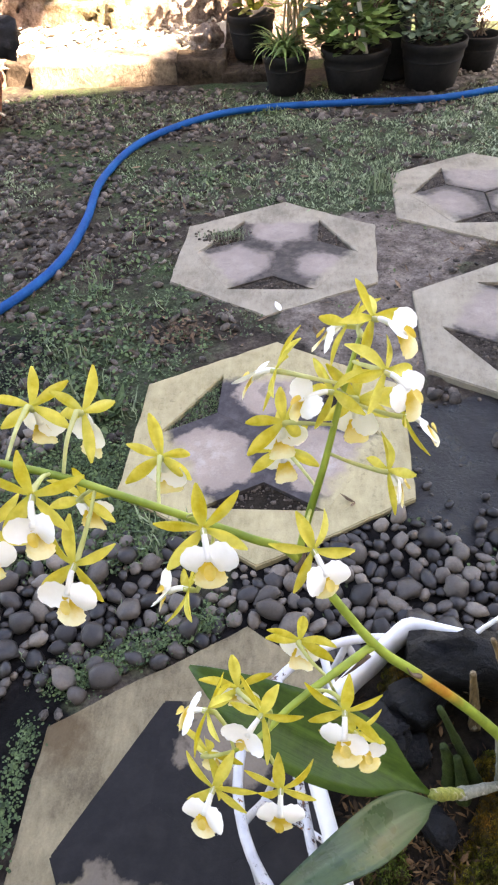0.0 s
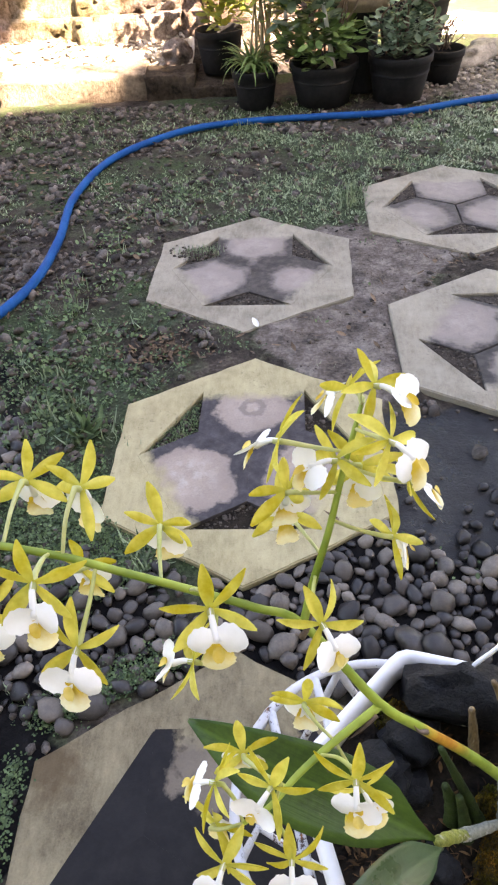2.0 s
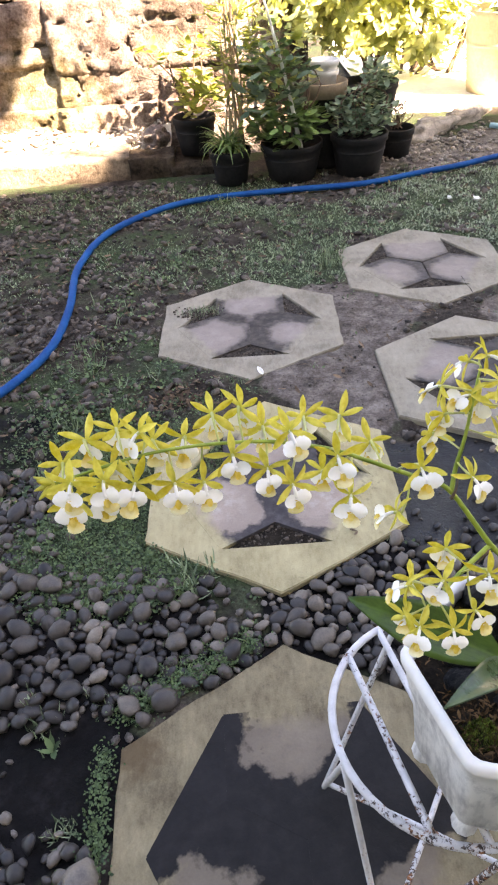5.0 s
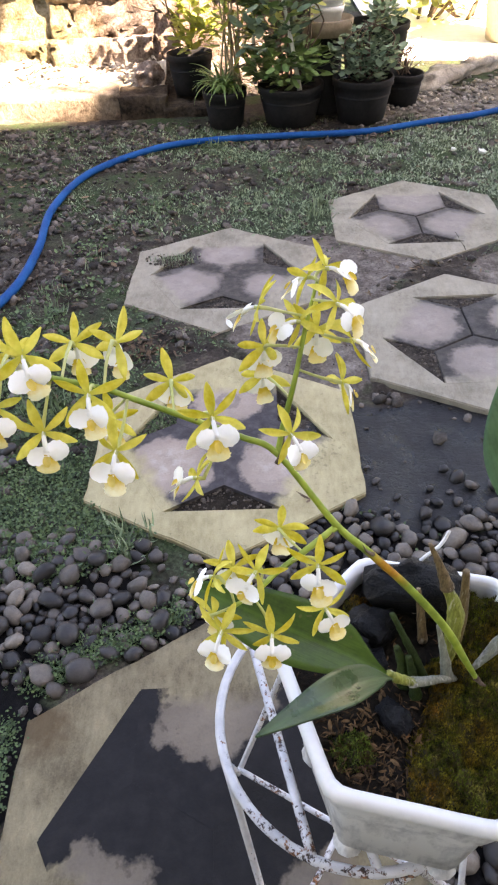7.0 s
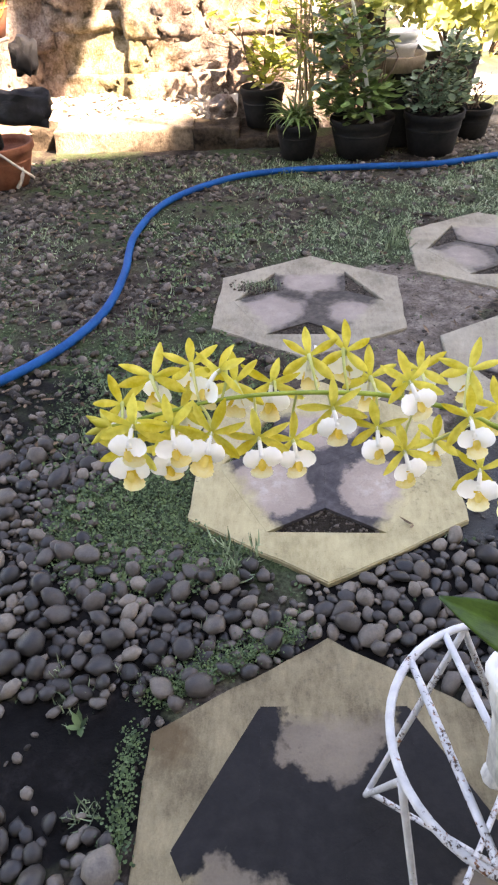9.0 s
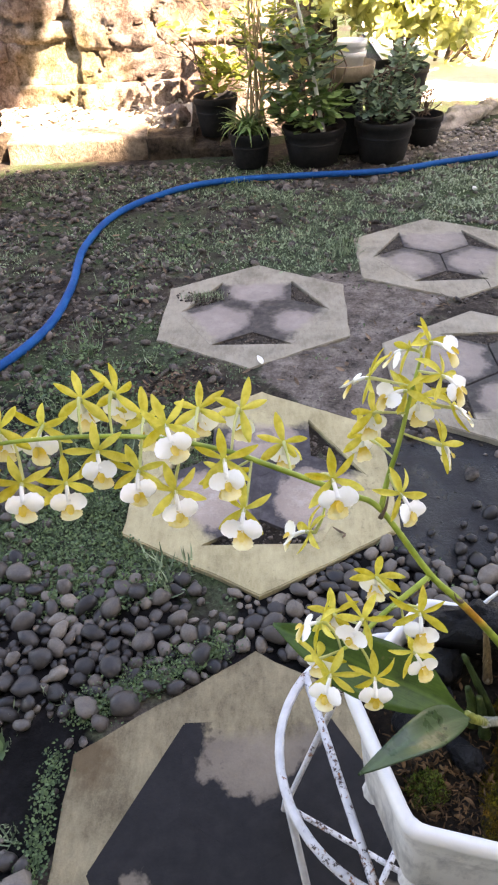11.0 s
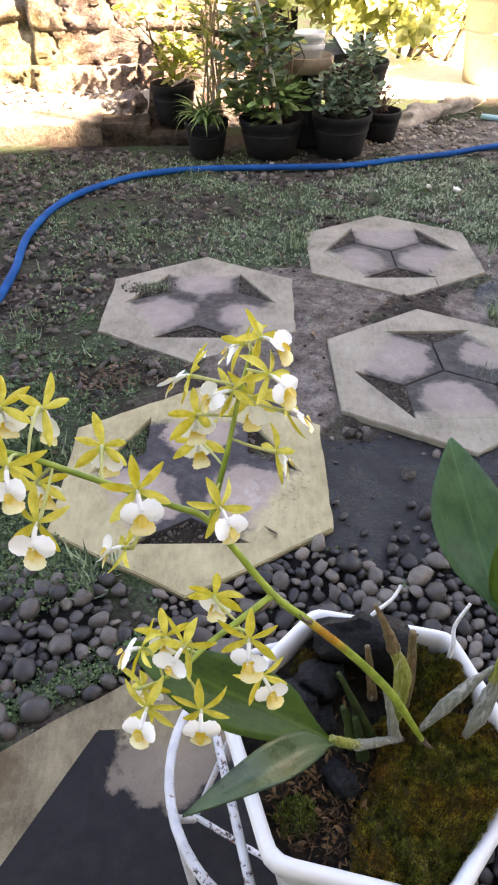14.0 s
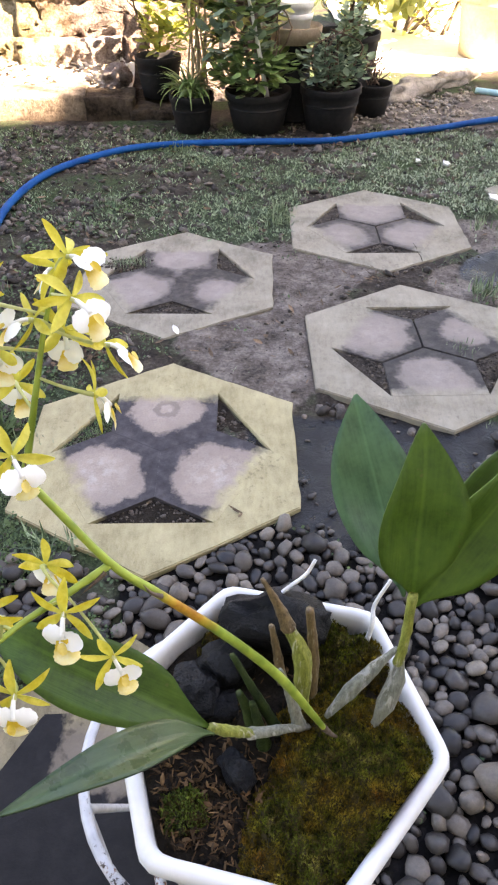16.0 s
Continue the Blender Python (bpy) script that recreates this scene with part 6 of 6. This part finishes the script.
def potted(name, label, x, y, r, h, material=BLACK_POT, z=GROUND, group="black pots by the wall"):
    ob = thing(name, label, "potted plant", pose(x, y, z), group)
    pot = part("pot", mesh("pot", *lathe(pot_form(r, h), 36), material), ob)
    verts, faces = lathe([(r * 0.915, -0.012), (r * 0.91, -0.002), (r * 0.5, 0.004), (0.001, 0.006)], 28)
    part("soil", mesh("soil", verts, faces, GRIT), pot, "dark potting soil", pose(0, 0, h - 0.028))
    return ob


def stems(ob, paths, radius, material=TWIG, name="stem"):
    for p in paths:
        part(name, mesh(name, *tube(smooth_line(p, 4), lambda t: radius * (1 - 0.6 * t), 6), material), ob)


plant = potted("potted_shrub", "black plastic pot with a light-leaved shrub against the wall", -0.178, 1.955, 0.084, 0.136, z=0.038)
stems(plant, [[(-0.03, -0.02, 0.15), (-0.06, -0.04, 0.25), (-0.16, -0.05, 0.33)], [(-0.05, -0.03, 0.22), (-0.07, -0.03, 0.33), (-0.10, -0.02, 0.42)], [(-0.08, -0.04, 0.27), (-0.14, -0.04, 0.28), (-0.19, -0.04, 0.30)]], 0.0045)
stems(plant, [[(0, 0, 0.15), (-0.05, -0.01, 0.26), (-0.14, -0.02, 0.36)], [(0.01, 0, 0.15), (0.02, 0, 0.3), (0.05, 0.01, 0.45)], [(0, 0.01, 0.15), (0.05, 0, 0.28), (0.03, 0, 0.4)]], 0.005)
heap = Heap()
foliage(heap, (0.03, -0.03, 0.22), (0.08, 0.06, 0.08), 130, 0.046)
foliage(heap, (-0.13, -0.02, 0.36), (0.05, 0.04, 0.04), 22, 0.04)
foliage(heap, (0.04, 0.0, 0.36), (0.06, 0.05, 0.06), 30, 0.045)
part("foliage", heap.mesh("foliage", LEAF_LIME), plant, "pale green rounded leaves")

plant = potted("potted_grass", "black plastic pot with arching variegated grass and tall dry canes", -0.045, 1.695, 0.076, 0.118)
heap = Heap()
for _ in range(110):
    form = blade(rng.uniform(0.09, 0.16), 0.012, lambda t: max(0.05, 1 - t ** 2), 7, 1, 0, rng.uniform(1.2, 2.6), 0.3)
    heap.put(*form, Matrix.Translation((rng.gauss(0, 0.015), rng.gauss(0, 0.015), 0.11)) @ pose(0, 0, 0, 0, 0, rng.uniform(0, 360)) @ pose(0, 0, 0, rng.uniform(55, 88), 0, 0) @ pose(0, 0, 0, 0, 180, 0))
part("foliage", heap.mesh("foliage", LEAF_BROAD), plant, "arching striped grass leaves")
stems(plant, [[(rng.gauss(0.02, 0.02), rng.gauss(0.02, 0.02), 0.1), (rng.gauss(0.03, 0.02), 0.03, 0.35), (rng.gauss(0.05, 0.04), 0.04, rng.uniform(0.55, 0.8))] for _ in range(11)], 0.004, STRAW, "cane")
heap = Heap()
foliage(heap, (0.04, 0.04, 0.42), (0.07, 0.05, 0.24), 320, 0.06, lance, 0.2)
part("cane_leaves", heap.mesh("cane_leaves", LEAF_LIME), plant, "yellow-green leaves on the canes")

plant = potted("potted_shrub", "wide black plastic pot with a dense blue-green shrub", 0.182, 1.705, 0.113, 0.126)
stems(plant, [[(rng.gauss(0, 0.03), rng.gauss(0, 0.02), 0.12), (rng.gauss(0, 0.06), rng.gauss(0, 0.03), 0.3), (rng.gauss(-0.03, 0.05), rng.gauss(0, 0.04), 0.45)] for _ in range(7)], 0.004)
heap = Heap()
foliage(heap, (-0.02, -0.02, 0.19), (0.13, 0.11, 0.07), 330, 0.045)
foliage(heap, (-0.06, 0.0, 0.36), (0.10, 0.09, 0.13), 170, 0.045)
part("foliage", heap.mesh("foliage", LEAF_BROAD), plant, "fresh green leaves hanging over the rim")
heap = Heap()
foliage(heap, (-0.05, -0.04, 0.32), (0.12, 0.06, 0.13), 120, 0.046)
part("upper_foliage", heap.mesh("upper_foliage", LEAF_DUSK), plant, "blue-green upper leaves")
# glints of sun, given as leaves of a lighter colour
heap = Heap()
foliage(heap, (-0.02, 0.02, 0.42), (0.15, 0.07, 0.17), 120, 0.040)
part("sunlit_foliage", heap.mesh("sunlit_foliage", LEAF_SUN), plant, "pale leaves with sun glints put into their colour")
stems(plant, [[(0.03, -0.05, 0.11), (-0.02, -0.03, 0.35), (-0.11, 0.0, 0.68)]], 0.0085, STICK, "stick")
stems(plant, [[(-0.12, 0.03, 0.12), (-0.125, 0.03, 0.4), (-0.13, 0.04, 0.7)]], 0.0075, STICK, "stick")

plant = potted("potted_shrub", "black nursery bag pot with a small-leaved dark green bush", 0.428, 1.700, 0.104, 0.138)
stems(plant, [[(rng.gauss(0, 0.03), rng.gauss(0, 0.02), 0.13), (rng.gauss(0, 0.06), rng.gauss(0, 0.03), 0.25), (rng.gauss(0.03, 0.04), rng.gauss(0, 0.04), 0.3)] for _ in range(8)], 0.004)
heap = Heap()
foliage(heap, (0.01, 0.0, 0.20), (0.11, 0.10, 0.08), 560, 0.030)
foliage(heap, (0.06, 0.03, 0.30), (0.05, 0.06, 0.07), 200, 0.030)
part("foliage", heap.mesh("foliage", LEAF_DUSK), plant, "small dark green leaves")

plant = potted("potted_twigs", "small black plastic pot with a dried twiggy plant", 0.595, 1.86, 0.072, 0.105)
stems(plant, [[(rng.gauss(0, 0.015), rng.gauss(0, 0.015), 0.1), (rng.gauss(0, 0.03), rng.gauss(0, 0.03), 0.15), (rng.gauss(0, 0.06), rng.gauss(0, 0.05), 0.2)] for _ in range(16)], 0.0022)
heap = Heap()
foliage(heap, (0, 0, 0.15), (0.06, 0.06, 0.04), 60, 0.022, lance, 0.35)
part("foliage", heap.mesh("foliage", TWIG), plant, "shrivelled brown leaves")

plant = potted("large_shrub", "tall sunlit yellow-green shrub in a dark pot behind the others", 0.52, 2.12, 0.13, 0.22)
stems(plant, [[(rng.gauss(0, 0.02), rng.gauss(0, 0.02), 0.19), (rng.gauss(0.04, 0.04), rng.gauss(0.03, 0.03), 0.45), (rng.gauss(0, 0.16), rng.gauss(0.04, 0.06), 0.8)] for _ in range(10)], 0.007)
heap = Heap()
rosettes(heap, (0.02, 0.0, 0.60), (0.36, 0.22, 0.22), 210, 0.058)
rosettes(heap, (0.0, -0.06, 0.45), (0.24, 0.10, 0.12), 110, 0.054)
rosettes(heap, (-0.22, 0.0, 0.52), (0.20, 0.12, 0.14), 90, 0.052)
rosettes(heap, (0.20, -0.05, 0.40), (0.16, 0.12, 0.10), 54, 0.054)
part("foliage", heap.mesh("foliage", LEAF_SUN), plant, "glossy yellow-green leaves")

stack = thing("pot_stack", "two nested white pots on a tan dish and black pot", "flower pot", pose(0.312, 1.82, GROUND))
part("nested_pot", mesh("nested_pot", *lathe([(0.046, 0.312), (0.050, 0.333), (0.0505, 0.341), (0.055, 0.342), (0.0565, 0.360), (0.053, 0.361), (0.048, 0.340)], 28), WHITE_PLASTIC), stack, "second white pot set in the first")
part("upturned_pot", mesh("upturned_pot", *lathe([(0.062, 0), (0.062, 0.012), (0.058, 0.014), (0.05, 0.235), (0.04, 0.24)], 28), BLACK_POT), stack)
part("dish", mesh("dish", *lathe([(0.06, 0.243), (0.084, 0.245), (0.089, 0.290), (0.085, 0.294), (0.076, 0.268), (0.06, 0.265)], 32), TAN_CLAY), stack, "tan clay dish")
part("white_pot", mesh("white_pot", *lathe([(0.038, 0.267), (0.043, 0.268), (0.050, 0.309), (0.054, 0.311), (0.056, 0.328), (0.053, 0.329), (0.049, 0.311)], 28), WHITE_PLASTIC), stack, "small white pot")

plant = potted("large_urn", "large beige clay urn with a bright green plant in the sun", 1.28, 2.75, 0.19, 0.36, CLAY_PALE, GROUND, "urns in the yard")
heap = Heap()
foliage(heap, (-0.02, 0, 0.55), (0.24, 0.2, 0.2), 240, 0.1, lance, 0.3)
part("foliage", heap.mesh("foliage", LEAF_SUN), plant, "bright green strap leaves")
heap = Heap()
bush = thing("background_bush", "sunlit yellow-green bush at the back of the yard", "bush", pose(1.0, 3.3, 0))
stems(bush, [[(rng.gauss(0, 0.1), rng.gauss(0, 0.05), -0.02), (rng.gauss(0, 0.25), 0, 0.3), (rng.gauss(0, 0.35), 0, 0.7)] for _ in range(9)], 0.01)
foliage(heap, (0, 0, 0.40), (0.5, 0.3, 0.42), 1300, 0.085, lance, 0.32)
part("foliage", heap.mesh("foliage", LEAF_SUN), bush, "long yellow-green leaves")
pale = smooth_line([(1.05, 2.12, 0.0), (1.2, 2.05, 0.0), (1.45, 2.1, 0.0), (1.8, 2.0, 0.0)], 6)
thing("pale_hose", "pale blue hose end lying in the sun", "hose", data=mesh("pale_hose", *tube([p + Vector((0, 0, 0.004)) for p in pale], 0.011, 10), HOSE_PALE))

# ---- orchid pot with charcoal ----
basket = thing("orchid_pot", "two terracotta orchid pots stacked on black charcoal, with cords", "flower pot", pose(-1.05, 1.493, GROUND))
part("pot", mesh("pot", *lathe(pot_form(0.110, 0.140, 0.009, 0.60), 32), TERRACOTTA), basket)
for n, (x, z, size) in enumerate(((0.095, 0.246, (0.235, 0.14, 0.115)), (-0.055, 0.155, (0.14, 0.12, 0.15)), (0.153, 0.388, (0.090, 0.10, 0.125)), (0.020, 0.391, (0.100, 0.10, 0.125)))):
    part("charcoal_lump", mesh("charcoal_lump", *rough_lump(size, 400 + n), CHARCOAL), basket, "black charcoal lump", pose(x, 0, z, 5, 4 * n, 8 * n))
part("upper_pot", mesh("upper_pot", *lathe(pot_form(0.100, 0.125, 0.008, 0.60), 30), TERRACOTTA), basket, "small terracotta pot", pose(0.048, 0.0, 0.444))
for line in ([(0.050, -0.10, 0.57), (0.085, -0.085, 0.50), (0.113, -0.075, 0.442)], [(0.113, -0.075, 0.442), (0.098, -0.078, 0.38), (0.062, -0.085, 0.312)], [(0.113, -0.075, 0.442), (0.130, -0.080, 0.446), (0.152, -0.085, 0.452)],
             [(0.062, -0.085, 0.312), (0.030, -0.10, 0.28), (-0.02, -0.115, 0.14)], [(0.030, -0.105, 0.135), (0.080, -0.09, 0.085), (0.122, -0.075, 0.045)]):
    part("cord", mesh("cord", *tube(smooth_line(line, 4), 0.0042, 7), WIRE), basket, "pale cord")
part("wrapper", mesh("wrapper", *blade(0.085, 0.040, lambda t: 0.45 + 0.5 * math.sin(3.0 * t) ** 2 + 0.12 * math.sin(19 * t), 10, 2, 0.5, 0.9, 0.4, 0.0008), WIRE), basket, "torn pale wrapper hanging from the pot", pose(0.055, -0.075, 0.008, 32, -20, -52))
part("stake", mesh("stake", *tube([(-0.01, 0.0, 0.30 + 0.1 * k) for k in range(7)], 0.008, 8, False, 0.1), TWIG), basket, "brown bamboo stake")
heap = Heap()
for k in range(8):
    heap.put(*blade(rng.uniform(0.09, 0.13), 0.042, oval, 8, 2, 0.1, 0.6, 0.15), Matrix.Translation((0.115, -0.03, 0.49 + 0.006 * k)) @ pose(0, 0, 0, 0, 0, -75 + 47 * k) @ pose(0, 0, 0, rng.uniform(25, 65), 0, 0))
part("leaves", heap.mesh("leaves", LEAF_BROAD), basket, "green orchid leaves")

# ---- small things on the ground ----
petal = thing("fallen_petal", "fallen white petal on the stepping stone", "petal", pose(0.005, 0.345, 0.0015, 0, 0, 30), data=mesh("fallen_petal", *blade(0.024, 0.012, lance, 6, 2, 0.5, 0.9, 0.2, 0.0008), LIP_WHITE))
for x, y, z, s in ((0.79, 0.95, 0.02, 0.04), (0.74, 1.27, 0.0, 0.03), (0.66, 1.30, 0.0, 0.018)):
    thing("fallen_flower", "small white fallen flower in the grass", "flower", pose(x, y, z + 0.004, 12, 0, 80 * x), "fallen white flowers", data=mesh("fallen_flower", *lathe([(0.001, 0.0), (s * 0.3, 0.002), (s * 0.5, 0.008), (s * 0.46, 0.010), (s * 0.2, 0.006), (0.001, 0.004)], 15, lambda a: 0.75 + 0.25 * math.cos(5 * a)), LIP_WHITE))

# ---- unseen house added behind, so that its eaves shade the garden ----
OBLIQUE = pose(0, -2.74, 0, 0, 0, 14.0)   # the eaves run at a slant to the garden
house = bmesh.new()
bmesh.ops.create_cube(house, size=1.0, matrix=OBLIQUE @ Matrix.LocRotScale((0, -1.1, 3.2), None, (44, 0.2, 6.45)))
thing("wall_south", "unseen cream rendered house wall behind the garden", "wall", kind="structure", data=finished("wall_south", house, PLASTER))
eaves = bmesh.new()
bmesh.ops.create_cube(eaves, size=1.0, matrix=OBLIQUE @ Matrix.LocRotScale((0, -1.0, 6.45), None, (46, 2.0, 0.1)))
# this lip only pushes the shade up the kerb's right end
bmesh.ops.create_cube(eaves, size=1.0, matrix=OBLIQUE @ Matrix.LocRotScale((14.56, 0.005, 6.45), None, (20, 0.16, 0.16)))
thing("roof_eaves", "unseen grey roof sheet added to shade the garden", "roof", kind="structure", data=finished("roof_eaves", eaves, ROOF_UNDER))

# ---- unseen tree, added so that its crown shades a strip of the wall ----
tree = thing("slender_tree", "unseen slender tree added to shade a strip of wall", "tree", pose(1.33, 0.56, GROUND))
part("trunk", mesh("trunk", *tube(smooth_line([(0.0, 0, 0), (0.02, 0.01, 1.2), (-0.03, 0, 2.4), (-0.06, 0, 3.2), (0.02, 0, 3.75)], 6), lambda t: 0.014 - 0.009 * t, 8, False, 0.1), TWIG), tree)
heap = Heap()
foliage(heap, (-0.115, 0, 3.19), (0.055, 0.05, 0.11), 1000, 0.047)
foliage(heap, (-0.075, 0, 3.33), (0.075, 0.06, 0.14), 1900, 0.050)
foliage(heap, (-0.045, 0, 3.52), (0.095, 0.07, 0.18), 2500, 0.052)
part("crown", heap.mesh("crown", LEAF_DUSK), tree, "small green leaves")
